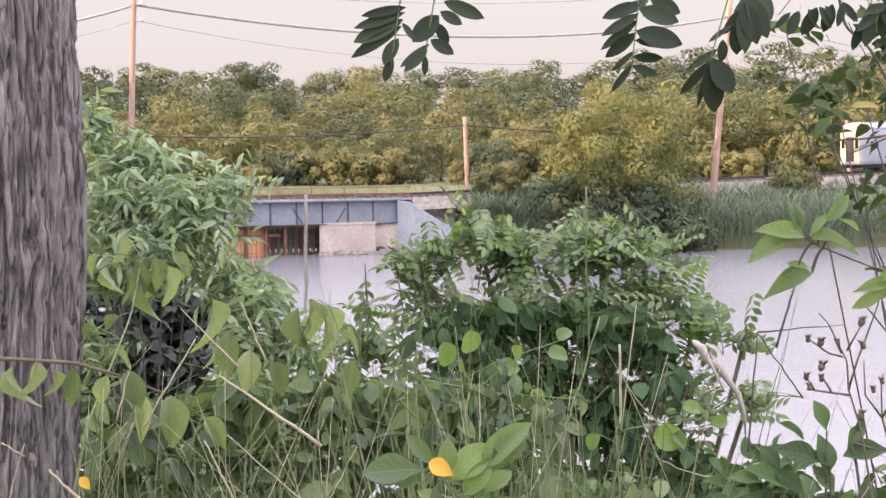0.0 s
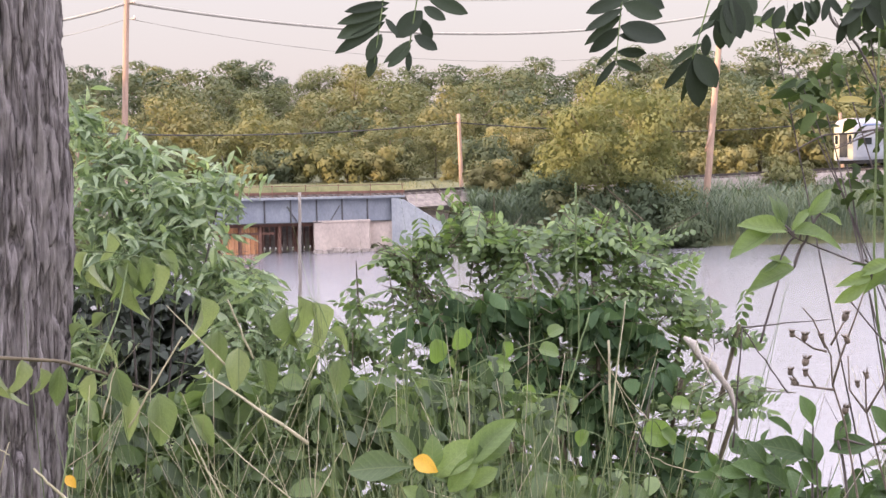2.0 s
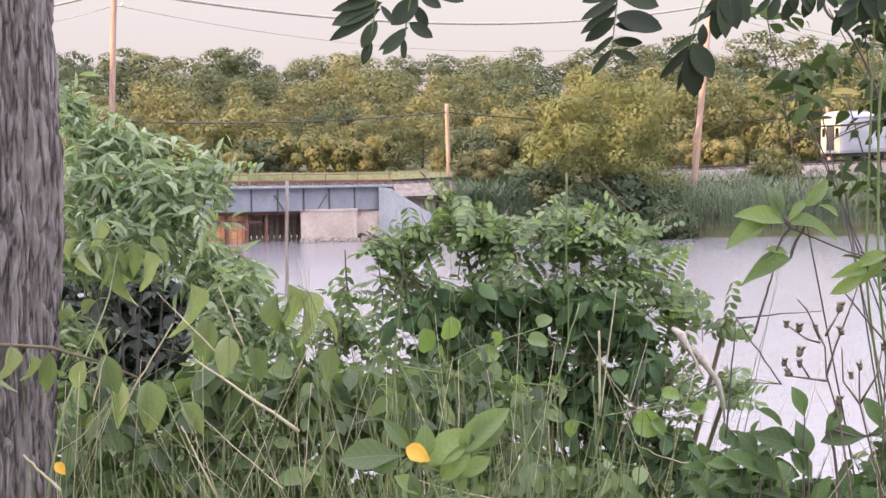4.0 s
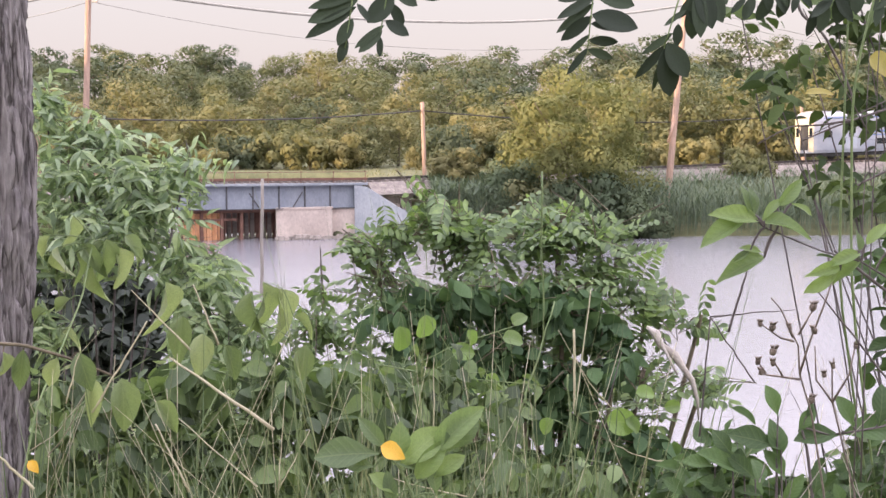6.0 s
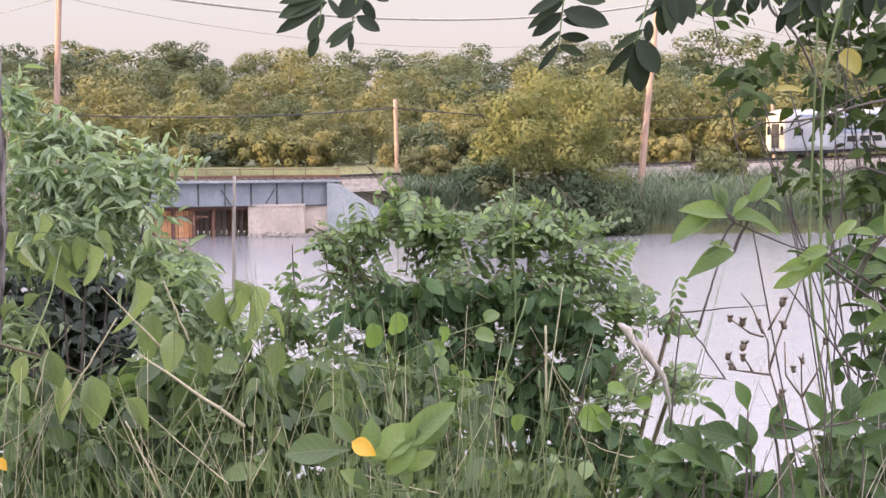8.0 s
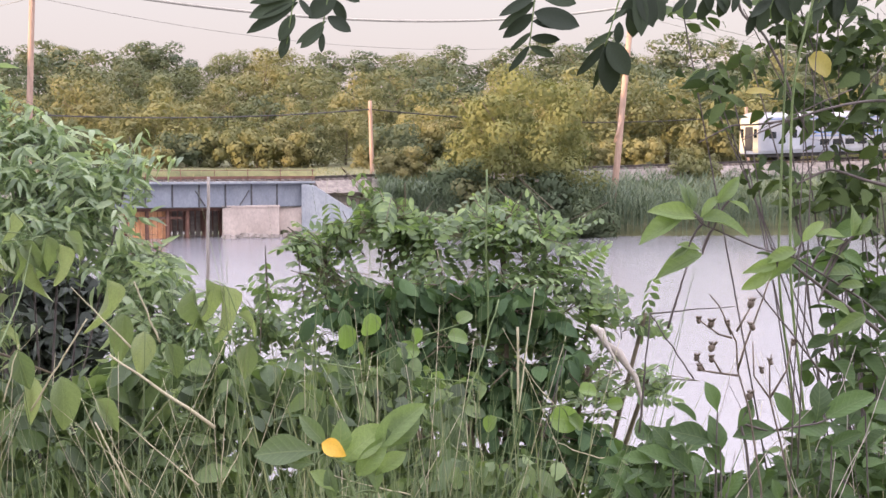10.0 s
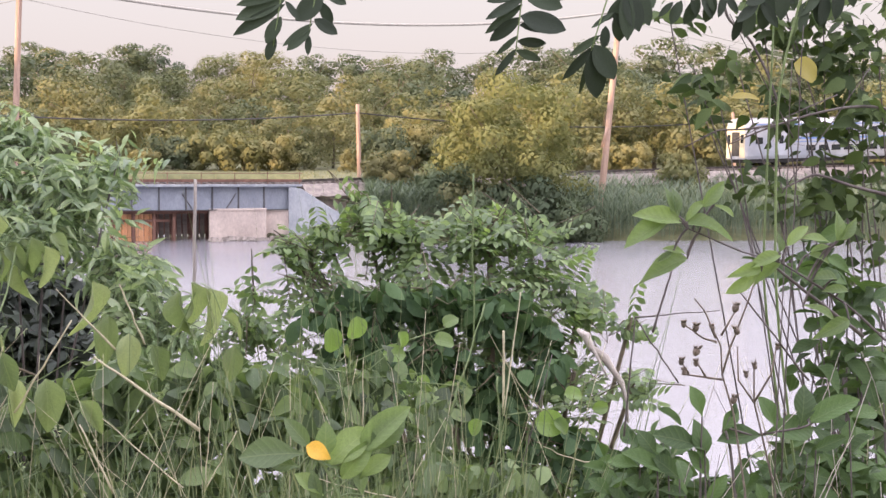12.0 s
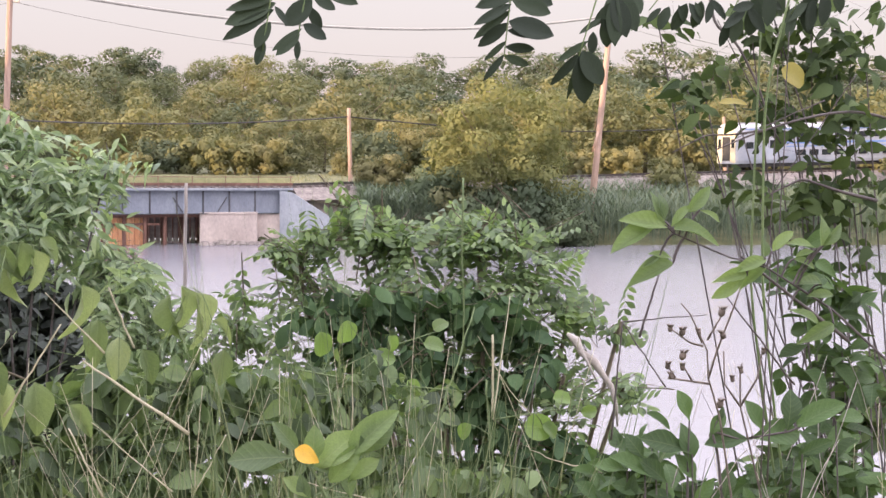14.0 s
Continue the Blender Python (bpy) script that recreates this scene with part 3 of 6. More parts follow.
# ---- far bank: large tree, bushes, reeds ----
def build_bank_plants():
    big = tree_kind(41, 13.4, 13.0, 0.2, M_CROWN_BANK, "broad sunlit tree on the bank beside the railway", 64, 900, 0.19, bill=0.58)
    big.matrix_basis = Matrix.Translation((13.6, 107.4, 0.6)) @ Matrix.Rotation(0.6, 4, "Z")
    low = [tree_kind(42, 7.0, 5.2, 0.0, M_CROWN_SHORE, "dark green bush on the water's edge", 24, 300, 0.23, "bush", "bush"),
           tree_kind(43, 4.6, 4.0, 0.0, M_CROWN, "green bush among the reeds", 18, 220, 0.22, "bush", "bush")]
    for b in low:
        tagged(b, group="bushes on the far bank")
    spots = [(0, 14.5, 104.0, 1.0, 0.3), (0, 17.6, 104.4, 0.8, 2.0), (0, 12.0, 103.8, 0.85, 1.1), (1, 10.0, 105.5, 1.1, 1.0), (0, 9.0, 107.5, 0.8, 4.0), (1, 4.5, 110.0, 0.8, 5.0),
             (1, -4.6, 107.4, 0.36, 1.7), (1, -6.6, 107.6, 0.26, 3.7), (1, -30, 103.0, 1.3, 0.7), (0, -36, 101.0, 1.2, 2.5)]
    spread_trees(low, spots)
    gold = tree_kind(44, 5.0, 3.2, 0.0, M_CROWN_SUNLIT, "golden green bush beside the railway", 16, 200, 0.22, "bush", "bush")
    gold.matrix_basis = Matrix.Translation((30.5, 117.5, 3.2))
    copy_thing(gold, Matrix.Translation((56.0, 126.0, 4.2)) @ Matrix.Diagonal((1.3, 1.3, 1.2, 1)))

    r = np.random.default_rng(3)
    g = Geo()
    blade = leaf_shape(0.075, "lance", 0.2, 0.35, 2)
    stalk = leaf_shape(0.022, "lance", 0.5, 0.05, 2)
    count = 4600
    x = np.concatenate([r.uniform(17, 66, count - 1200), r.uniform(2.6, 11, 1200)])
    y = 104.6 + r.random(count) ** 1.3 * (0.33 * np.maximum(x, 0) + 6)
    z = np.array([ground_height(a, b) for a, b in zip(x, y)]) - 0.1
    h = np.minimum(r.uniform(2.9, 3.9, count), 4.15 + r.normal(0, 0.18, count) - z) * np.where(x < 12, 0.9, 1.0)
    pos = np.c_[x, y, z]
    up = np.c_[r.normal(0, 0.07, count), r.normal(0, 0.07, count), np.ones(count)]
    g.leaves(stalk, leaf_frames(pos, up, np.tile((0, -1.0, 0.1), (count, 1)) + r.normal(0, 0.4, (count, 3)), h))
    for k in (0.3, 0.45, 0.6, 0.75, 0.88):
        a = r.uniform(0, 2 * math.pi, count)
        d = np.c_[np.cos(a) * 0.45, np.sin(a) * 0.45, r.uniform(0.7, 1.3, count)]
        g.leaves(blade, leaf_frames(pos + up * (h * k)[:, None], d, np.c_[-np.cos(a), -np.sin(a) - 0.3, np.full(count, 0.8)], r.uniform(0.7, 1.3, count)))
    meadow = Geo()
    count = 4200
    x = r.uniform(-46, 30, count)
    y = 111.4 + 0.33 * x + r.uniform(6, 36, count)
    z = np.array([ground_height(a, b) for a, b in zip(x, y)]) - 0.05
    d = np.c_[r.normal(0, 0.3, count), r.normal(0, 0.3, count), np.ones(count)]
    meadow.leaves(leaf_shape(0.16, "lance", 0.3, 0.3, 2), leaf_frames(np.c_[x, y, z], d, np.c_[r.normal(0, 0.4, count), np.full(count, -1.0), np.full(count, 0.2)], r.uniform(0.2, 0.55, count)))
    solid("meadow_grass", meadow, M_MEADOW, "tall yellow-green grass in the field behind the railway", "grass", "stuff", True)
    solid("reeds", g, M_REED, "dense green reed bed along the water's edge", "reeds", "stuff", True)


build_bank_plants()

# ---- railway ----
TURN = math.atan(0.33)
ALONG = np.array((math.cos(TURN), math.sin(TURN)))
ACROSS = np.array((-ALONG[1], ALONG[0]))
START = np.array((-3.3, 110.3))


def on_track(s, off=0.0):
    """x and y at s metres along the track from the bridge's end, off metres to its far side."""
    p = START + ALONG * s + ACROSS * off
    return float(p[0]), float(p[1])


def rail_z(s):
    return 4.52 + (s * 0.0235 if s > 0 else s * -0.006)


def bar(g, s0, s1, off, z, wide, high):
    """A straight beam along the track between s0 and s1; z is its middle above the rail's foot."""
    x0, y0 = on_track(s0, off)
    x1, y1 = on_track(s1, off)
    a, b = ACROSS * wide / 2, high / 2
    z0, z1 = rail_z(s0) + z, rail_z(s1) + z
    v = [(x0 - a[0], y0 - a[1], z0 - b), (x0 + a[0], y0 + a[1], z0 - b), (x0 + a[0], y0 + a[1], z0 + b), (x0 - a[0], y0 - a[1], z0 + b),
         (x1 - a[0], y1 - a[1], z1 - b), (x1 + a[0], y1 + a[1], z1 - b), (x1 + a[0], y1 + a[1], z1 + b), (x1 - a[0], y1 - a[1], z1 + b)]
    g.add(v, [(0, 1, 2, 3), (7, 6, 5, 4), (0, 4, 5, 1), (1, 5, 6, 2), (2, 6, 7, 3), (3, 7, 4, 0)])


def slab(g, s, off, z, size):
    x, y = on_track(s, off)
    g.box((x, y, rail_z(s) + z), size, TURN, 0.02)


def build_track():
    bed = Geo()
    for s0, s1 in ((-120, -22.5), (0.2, 160)):
        n = 40
        for i in range(n):
            a, b = s0 + (s1 - s0) * i / n, s0 + (s1 - s0) * (i + 1) / n
            ring = []
            for s in (a, b):
                for off, dz in ((-3.4, -1.2), (-1.9, -0.28), (1.9, -0.28), (3.4, -1.2)):
                    x, y = on_track(s, off)
                    ring.append((x, y, rail_z(s) + dz))
            bed.add(ring, [(0, 4, 5, 1), (1, 5, 6, 2), (2, 6, 7, 3)] + ([(0, 1, 2, 3)] if i == 0 else []))
    solid("ballast", bed, M_BALLAST, "grey-brown crushed stone ballast under the railway track", "ballast", "structure")
    track = thing("railway_track", (*on_track(0), rail_z(0)), "single railway track with rusty rails on timber sleepers", "railway track", "", "structure")
    for off in (-0.72, 0.72):
        g = Geo()
        for a, b in ((-120, 0), (0, 160)):
            bar(g, a, b, off, -0.02, 0.07, 0.15)
            bar(g, a, b, off, -0.09, 0.15, 0.03)
        part("rail", g, M_RAIL, track, smooth=False)
    tie = Geo()
    tie.box((0, 0, 0), (0.23, 2.6, 0.18), 0, 0.02)
    me = tie.mesh("sleeper", M_TIMBER, (0, 0, 0), False)
    for i in range(190):
        s = -60 + i * 0.62
        x, y = on_track(s)
        ob = new("sleeper", me)
        ob.parent = track
        ob.matrix_basis = Matrix.Translation(Vector((x, y, rail_z(s) - 0.20)) - origin_of(track)) @ Matrix.Rotation(TURN + rng.uniform(-0.01, 0.01), 4, "Z")


def build_bridge():
    top = thing("railway_bridge", (*on_track(-11), 0), "blue-grey steel plate girder railway bridge on concrete piers", "bridge")
    for off in (-1.9, 1.9):
        web = Geo()
        bar(web, -22, -0.3, off, -1.32, 0.05, 1.8)
        girder = part("girder", web, M_STEEL, top, smooth=False)
        for z in (-0.43, -2.22):
            f = Geo()
            bar(f, -22, -0.3, off, z, 0.36, 0.06)
            part("flange", f, M_STEELDARK if z < -1 else M_STEEL, girder, smooth=False)
        for i in range(11):
            f = Geo()
            slab(f, -21.4 + i * 2.05, off - 0.09 * (1 if off < 0 else -1), -1.32, (0.11, 0.15, 1.74))
            part("stiffener", f, M_STEELDARK, girder, smooth=False)
    deck = Geo()
    bar(deck, -22.4, -0.1, 0, -0.3, 4.6, 0.10)
    part("deck", deck, M_TIMBER, top, "weathered timber deck", smooth=False)
    edge = Geo()
    bar(edge, -22.4, 0.0, -2.35, 0.06, 0.12, 0.2)
    part("deck_edge", edge, M_RUSTDARK, top, "rust-brown edge beam", smooth=False)
    edge = Geo()
    bar(edge, -22.4, 0.0, -2.42, -0.32, 0.14, 0.17)
    part("edge_angle", edge, M_CONCRETE_SHADEBLUE, top, "pale lilac-grey edge angle", smooth=False)
    for s0, way in ((-17.9, 1), (-13.6, -1), (-9.4, 1), (-5.2, -1)):
        g = Geo()
        a, b = on_track(s0, -2.02), on_track(s0 + 0.75 * way, -2.02)
        g.tube([(*a, rail_z(s0) - 0.95), (*b, rail_z(s0) - 2.1)], 0.05, 6)
        part("knee_brace", g, M_STEELDARK, top, smooth=False)
    for i in range(9):
        g = Geo()
        x, y = on_track(-21 + i * 2.6, -2.45)
        z = rail_z(-21 + i * 2.6)
        g.tube([(x, y, z - 0.4), (x, y, z + 0.72)], 0.035, 6)
        part("rail_post", g, M_RUSTDARK, top, smooth=False)
    g = Geo()
    bar(g, -21.4, 0.0, -2.45, 0.62, 0.05, 0.05)
    part("hand_rail", g, M_RUSTDARK, top, smooth=False)

    pier = Geo()
    x, y = on_track(-4.6, -1.2)
    pier.box((x - 0.3, y, 0.95), (4.4, 2.6, 2.75), TURN * 0.3, 0.08)
    p = part("pier", pier, M_SUNTINT_CONCRETE, top, "pale concrete pier block, pink of low sun in its colour", smooth=False)
    cap = Geo()
    cap.box((x - 0.3, y, 2.37), (4.5, 2.7, 0.14), TURN * 0.3, 0.05)
    part("pier_cap", cap, M_SUNTINT_CONCRETE, p, smooth=False)
    ab = Geo()
    x, y = on_track(-1.4, -0.2)
    ab.box((x, y, 0.9), (3.0, 3.4, 2.7), TURN * 0.3, 0.08)
    part("abutment", ab, M_SUNTINT_CONCRETE, top, "stained concrete abutment", smooth=False)
    far = Geo()
    x, y = on_track(-18.6, 1.5)
    far.box((x - 3, y + 0.2, 1.0), (7.0, 5.0, 3.4), TURN, 0.08)
    part("abutment", far, M_CONCRETE_SHADEBLUE, top, smooth=False)
    # sheet piling in the opening, one pile beside the other
    # the piles' orange carries sunlight that does not reach under the deck
    for i in range(1, 9):
        g = Geo()
        x, y = on_track(-14.9 + i * 0.42, -1.0)
        g.box((x, y, 1.0), (0.40, 0.22 if i % 2 else 0.36, 3.4), TURN * 0.4, 0.08)
        part("piling_plank", g, M_SUNLIT_RUST, top, "rusty steel sheet pile, orange sunlight put into its colour" if i == 1 else "", smooth=False)
    for i in range(10):
        g = Geo()
        x, y = on_track(-11.0 + i * 0.46, 0.4)
        g.box((x, y, 0.95), (0.34, 0.2 if i % 2 else 0.3, 3.3), TURN * 0.4, 0.04)
        part("timber_plank", g, M_TIMBER if i % 3 else M_RUSTDARK, top, "dark timber plank of the far bank wall" if i == 0 else "", smooth=False)
    for i in range(6):
        g = Geo()
        x, y = on_track(-14.6 + i * 1.55, -1.45)
        g.tube(bend((x, y, -1.2), (x + 0.05, y, 2.35), 0, 4, 0.02), (0.17, 0.14), 9)
        part("timber_post", g, M_RUSTDARK, top, "dark timber pile" if i == 0 else "")
    g = Geo()
    bar(g, -15.2, -6.4, -1.45, -2.36, 0.3, 0.28)
    part("pile_cap", g, M_RUSTDARK, top, smooth=False)
    g = Geo()
    bar(g, -15.1, -10.3, -1.34, -3.02, 0.2, 0.18)
    part("waler", g, M_RUSTDARK, top, "dark waler beam across the sheet piles", smooth=False)
    g = Geo()
    bar(g, -10.2, -5.5, 3.6, -2.6, 0.3, 3.6)
    part("back_wall", g, M_RUSTDARK, top, smooth=False)

    # wing wall: sloped grey concrete, then stacked blocks
    wing = thing("wing_wall", (*on_track(1.8, -2.4), 0), "grey concrete wing wall sloping down beside the bridge, blue of shade in its colour", "wall", "", "structure")
    g = Geo()
    x0, y0 = on_track(-1.15, -2.6)
    xs = np.array((0.0, 1.0, 3.6, 4.4))
    tops = np.array((4.10, 3.95, 2.3, 2.0))
    v = []
    for dx, zt in zip(xs, tops):
        for back in (0.0, 0.5):
            v += [(x0 + dx, y0 - dx * 0.35 + back, -0.6), (x0 + dx, y0 - dx * 0.35 + back, zt)]
    f = [(0, 1, 3, 2), (12, 14, 15, 13)]
    for i in range(3):
        a = i * 4
        f += [(a, a + 4, a + 5, a + 1), (a + 1, a + 5, a + 7, a + 3), (a + 3, a + 7, a + 6, a + 2)]
    g.add(v, f)
    part("wall_face", g, M_CONCRETE_SHADEBLUE, wing, smooth=False)
    blocks = thing("block_wall", (*on_track(3.4, -1.6), 0), "retaining wall of stacked pinkish concrete blocks", "wall", "", "structure")
    for row in range(5):
        for i in range(2):
            b = Geo()
            x, y = on_track(1.75 + i * 1.95 + (row % 2) * 0.12, -1.75)
            b.box((x, y, 3.66 - row * 0.44), (1.9, 0.7, 0.42), TURN + rng.uniform(-0.01, 0.01), 0.03)
            part("block", b, M_SUNTINT_CONCRETE, blocks, smooth=False)
    post = Geo()
    x, y = on_track(4.6, -2.2)
    post.box((x, y, 2.0), (0.35, 0.35, 4.9), TURN, 0.03)
    part("end_post", post, M_TIMBER, blocks, smooth=False)
    # stones at the foot of the piers
    r = random.Random(9)
    for i in range(26):
        g = Geo()
        x, y = on_track(-7.5 + i * 0.36 + r.uniform(-0.2, 0.2), -3.2 + r.uniform(-0.5, 0.4))
        bm_v, rad = [], r.uniform(0.28, 0.55)
        for a in range(7):
            for q in (-0.6, 0.1, 0.8):
                k = rad * (1.0 - 0.45 * max(0, q)) * r.uniform(0.8, 1.15)
                bm_v.append((x + k * math.cos(a * 0.8976), y + k * math.sin(a * 0.8976), 0.05 + q * rad * 0.7))
        faces = [(3 * a + q, 3 * ((a + 1) % 7) + q, 3 * ((a + 1) % 7) + q + 1, 3 * a + q + 1) for a in range(7) for q in (0, 1)] + [tuple(3 * a + 2 for a in range(7))]
        g.add(bm_v, faces)
        solid("stone", g, M_STONE, "grey shore stone at the foot of the bridge pier", "stone", "", False, (0, 0, 0), "stones at the pier")


build_track()
build_bridge()


# ---- train standing on the track ----
def car_section():
    """Half-outline of a double-deck carriage, from the sill to the roof's crest: across, above the rail."""
    return [(1.42, 0.62), (1.50, 0.9), (1.52, 2.6), (1.50, 3.55), (1.36, 3.98), (1.0, 4.22), (0.5, 4.34), (0.0, 4.37)]


def build_train():
    length = 25.6

    def local(s, off, z):
        x, y = on_track(s, off)
        return (x, y, rail_z(s) + 0.07 + z)

    def panel(g, s0, s1, z0, z1, out, thick=0.03):
        o = -1.52 - out
        v = [local(s0, o, z0), local(s1, o, z0), local(s1, o, z1), local(s0, o, z1),
             local(s0, o + thick + out, z0), local(s1, o + thick + out, z0), local(s1, o + thick + out, z1), local(s0, o + thick + out, z1)]
        g.add(v, [(0, 1, 2, 3), (0, 4, 5, 1), (1, 5, 6, 2), (2, 6, 7, 3), (3, 7, 4, 0)])

    for n, s0 in enumerate((REAR, REAR + 26.4, REAR + 52.8)):
        car = thing("railway_carriage", (*on_track(s0 + length / 2), rail_z(s0 + length / 2)),
                    "white double-deck railway carriage, " + ("rear end coloured cream for warm sunlight, with gangway" if n == 0 else "blue stripes along its side"), "railway carriage", "carriages of the train")
        half = car_section()
        ring = [(-a, z) for a, z in half] + [(a, z) for a, z in half[-2::-1]]
        k = len(ring)
        g = Geo()
        v = [local(s0 + ds, a * w, z if z < 4 else 4 + (z - 4) * w) for ds, w in ((0, 0.95), (0.25, 1), (length - 0.25, 1), (length, 0.95)) for a, z in ring]
        roof = Geo()
        roof.add(v, [(i * k + j, i * k + j + 1, (i + 1) * k + j + 1, (i + 1) * k + j) for i in range(3) for j in range(4, k - 5)])
        f = [(i * k + j, i * k + j + 1, (i + 1) * k + j + 1, (i + 1) * k + j) for i in range(3) for j in range(k - 1) if not 4 <= j < k - 5]
        f += [tuple(range(k))[::-1], tuple(range(3 * k, 4 * k))]
        f += [(i * k, (i + 1) * k, (i + 1) * k + k - 1, i * k + k - 1) for i in range(3)]
        g.add(v, f)
        body = part("body", g, M_CAR, car, smooth=False)
        part("roof", roof, M_CARROOF, car, smooth=False)
        g = Geo()
        bar(g, s0 + 0.6, s0 + length - 0.6, 0, 0.07 + 4.36, 1.5, 0.08)
        part("roof_walkway", g, M_CARROOF, car, smooth=False)
        g = Geo()
        bar(g, s0 + 0.4, s0 + length - 0.4, 0, 0.07 + 0.5, 2.5, 0.42)
        part("underframe", g, M_UNDER, car, smooth=False)
        for z0, z1, a, b in ((2.38, 2.56, 5.6, 18.9), (2.10, 2.18, 5.6, 18.9), (3.72, 3.80, 1.0, 24.6), (1.98, 2.06, 21.4, 24.6)):
            g = Geo()
            panel(g, s0 + a, s0 + b, z0, z1, 0.006)
            part("stripe", g, M_BLUE, body, smooth=False)
        for level in (1.28, 2.92):
            for i in range(8):
                a = s0 + 6.8 + i * 1.44
                g = Geo()
                panel(g, a, a + 1.02, level, level + 0.54, 0.02)
                w = part("window", g, M_GLASS, car, smooth=False)
                g = Geo()
                panel(g, a - 0.05, a + 1.07, level + 0.54, level + 0.59, 0.03)
                panel(g, a - 0.05, a + 1.07, level - 0.05, level, 0.03)
                part("window_frame", g, M_CHROME, w, smooth=False)
        for a in (3.3, 19.6):
            g = Geo()
            panel(g, s0 + a, s0 + a + 1.3, 0.95, 3.0, 0.012)
            d = part("door", g, M_CAR, car, smooth=False)
            g = Geo()
            panel(g, s0 + a + 0.42, s0 + a + 0.88, 2.0, 2.75, 0.03)
            part("door_window", g, M_GLASS, d, smooth=False)
            for e in (a - 0.04, a + 1.3):
                g = Geo()
                panel(g, s0 + e, s0 + e + 0.05, 0.95, 3.0, 0.02)
                part("door_seal", g, M_CARROOF, d, smooth=False)
        for a in (1.1, 23.4):
            g = Geo()
            panel(g, s0 + a, s0 + a + 0.8, 2.0, 2.6, 0.02)
            part("window", g, M_GLASS, car, smooth=False)
        for c in (3.6, length - 3.6):
            g = Geo()
            bar(g, s0 + c - 1.7, s0 + c + 1.7, -1.0, 0.07 + 0.45, 0.16, 0.3)
            bar(g, s0 + c - 1.7, s0 + c + 1.7, 1.0, 0.07 + 0.45, 0.16, 0.3)
            bogie = part("bogie", g, M_UNDER, car, smooth=False)
            for e in (-1.25, 1.25):
                for off in (-0.74, 0.74):
                    g = Geo()
                    x, y = on_track(s0 + c + e, off)
                    q = ACROSS * 0.07
                    z = rail_z(s0 + c + e) + 0.07 + 0.44
                    g.tube([(x - q[0], y - q[1], z), (x + q[0], y + q[1], z)], 0.44, 18)
                    part("wheel", g, M_UNDER, bogie)
        if n == 0:
            g = Geo()
            for a, b, z0, z1 in ((-0.6, 0.6, 0.9, 3.1),):
                v = [local(s0 - 0.02, a, z0), local(s0 - 0.02, b, z0), local(s0 - 0.02, b, z1), local(s0 - 0.02, a, z1)]
                v += [local(s0 + 0.05, a, z0), local(s0 + 0.05, b, z0), local(s0 + 0.05, b, z1), local(s0 + 0.05, a, z1)]
                g.add(v, [(3, 2, 1, 0), (0, 1, 5, 4), (1, 2, 6, 5), (2, 3, 7, 6), (3, 0, 4, 7)])
            part("gangway_door", g, M_UNDER, car, "dark open gangway", smooth=False)
            # end plates in a cream that stands in for sun on white
            g = Geo()
            for a, b, z0, z1 in ((-1.42, -0.64, 0.75, 3.7), (0.64, 1.42, 0.75, 3.7), (-0.64, 0.64, 3.14, 3.9)):
                v = [local(s0 + d, o, z) for d in (-0.03, 0.04) for o, z in ((a, z0), (b, z0), (b, z1), (a, z1))]
                g.add(v, [(3, 2, 1, 0), (0, 1, 5, 4), (1, 2, 6, 5), (2, 3, 7, 6), (3, 0, 4, 7)])
            end = part("end_panel", g, M_SUNLIT_END, car, "end panel with warm sunlight put into its cream colour", smooth=False)
            for a in (-1.25, 0.8):
                g = Geo()
                v = [local(s0 + d, o, z) for d in (-0.045, 0.03) for o, z in ((a, 2.1), (a + 0.45, 2.1), (a + 0.45, 2.9), (a, 2.9))]
                g.add(v, [(3, 2, 1, 0), (0, 1, 5, 4), (1, 2, 6, 5), (2, 3, 7, 6), (3, 0, 4, 7)])
                part("end_window", g, M_GLASS, end, smooth=False)
        if n < 2:
            g = Geo()
            bar(g, s0 + length - 0.05, s0 + 26.45, 0, 0.07 + 2.2, 1.3, 2.6)
            part("gangway_bellows", g, M_UNDER, car, smooth=False)


REAR = 42.3
build_train()


# ---- poles and wires ----
def pole(name, foot, head, r0, r1, label, group):
    top = thing(name, foot, label, "utility pole", group)
    g = Geo()
    low = np.asarray(foot, float) - (np.asarray(head, float) - np.asarray(foot, float)) * 0.02
    g.tube(bend(low, head, 0, 10, 0.012), (r0, r1), 12)
    part("shaft", g, M_POLE, top)
    return top


def fittings(top, at, count=2):
    for i in range(count):
        g = Geo()
        z = at[2] - 0.35 - i * 0.95
        g.tube([(at[0], at[1], z), (at[0] + 0.42, at[1] - 0.1, z + 0.04)], 0.05, 6)
        b = part("bracket", g, M_WIRE, top, smooth=False)
        g = Geo()
        g.tube([(at[0] + 0.42, at[1] - 0.1, z - 0.04), (at[0] + 0.42, at[1] - 0.1, z + 0.08), (at[0] + 0.42, at[1] - 0.1, z + 0.2)], (0.05, 0.09, 0.05), 8)
        part("insulator", g, M_SUNTINT_CONCRETE, b)


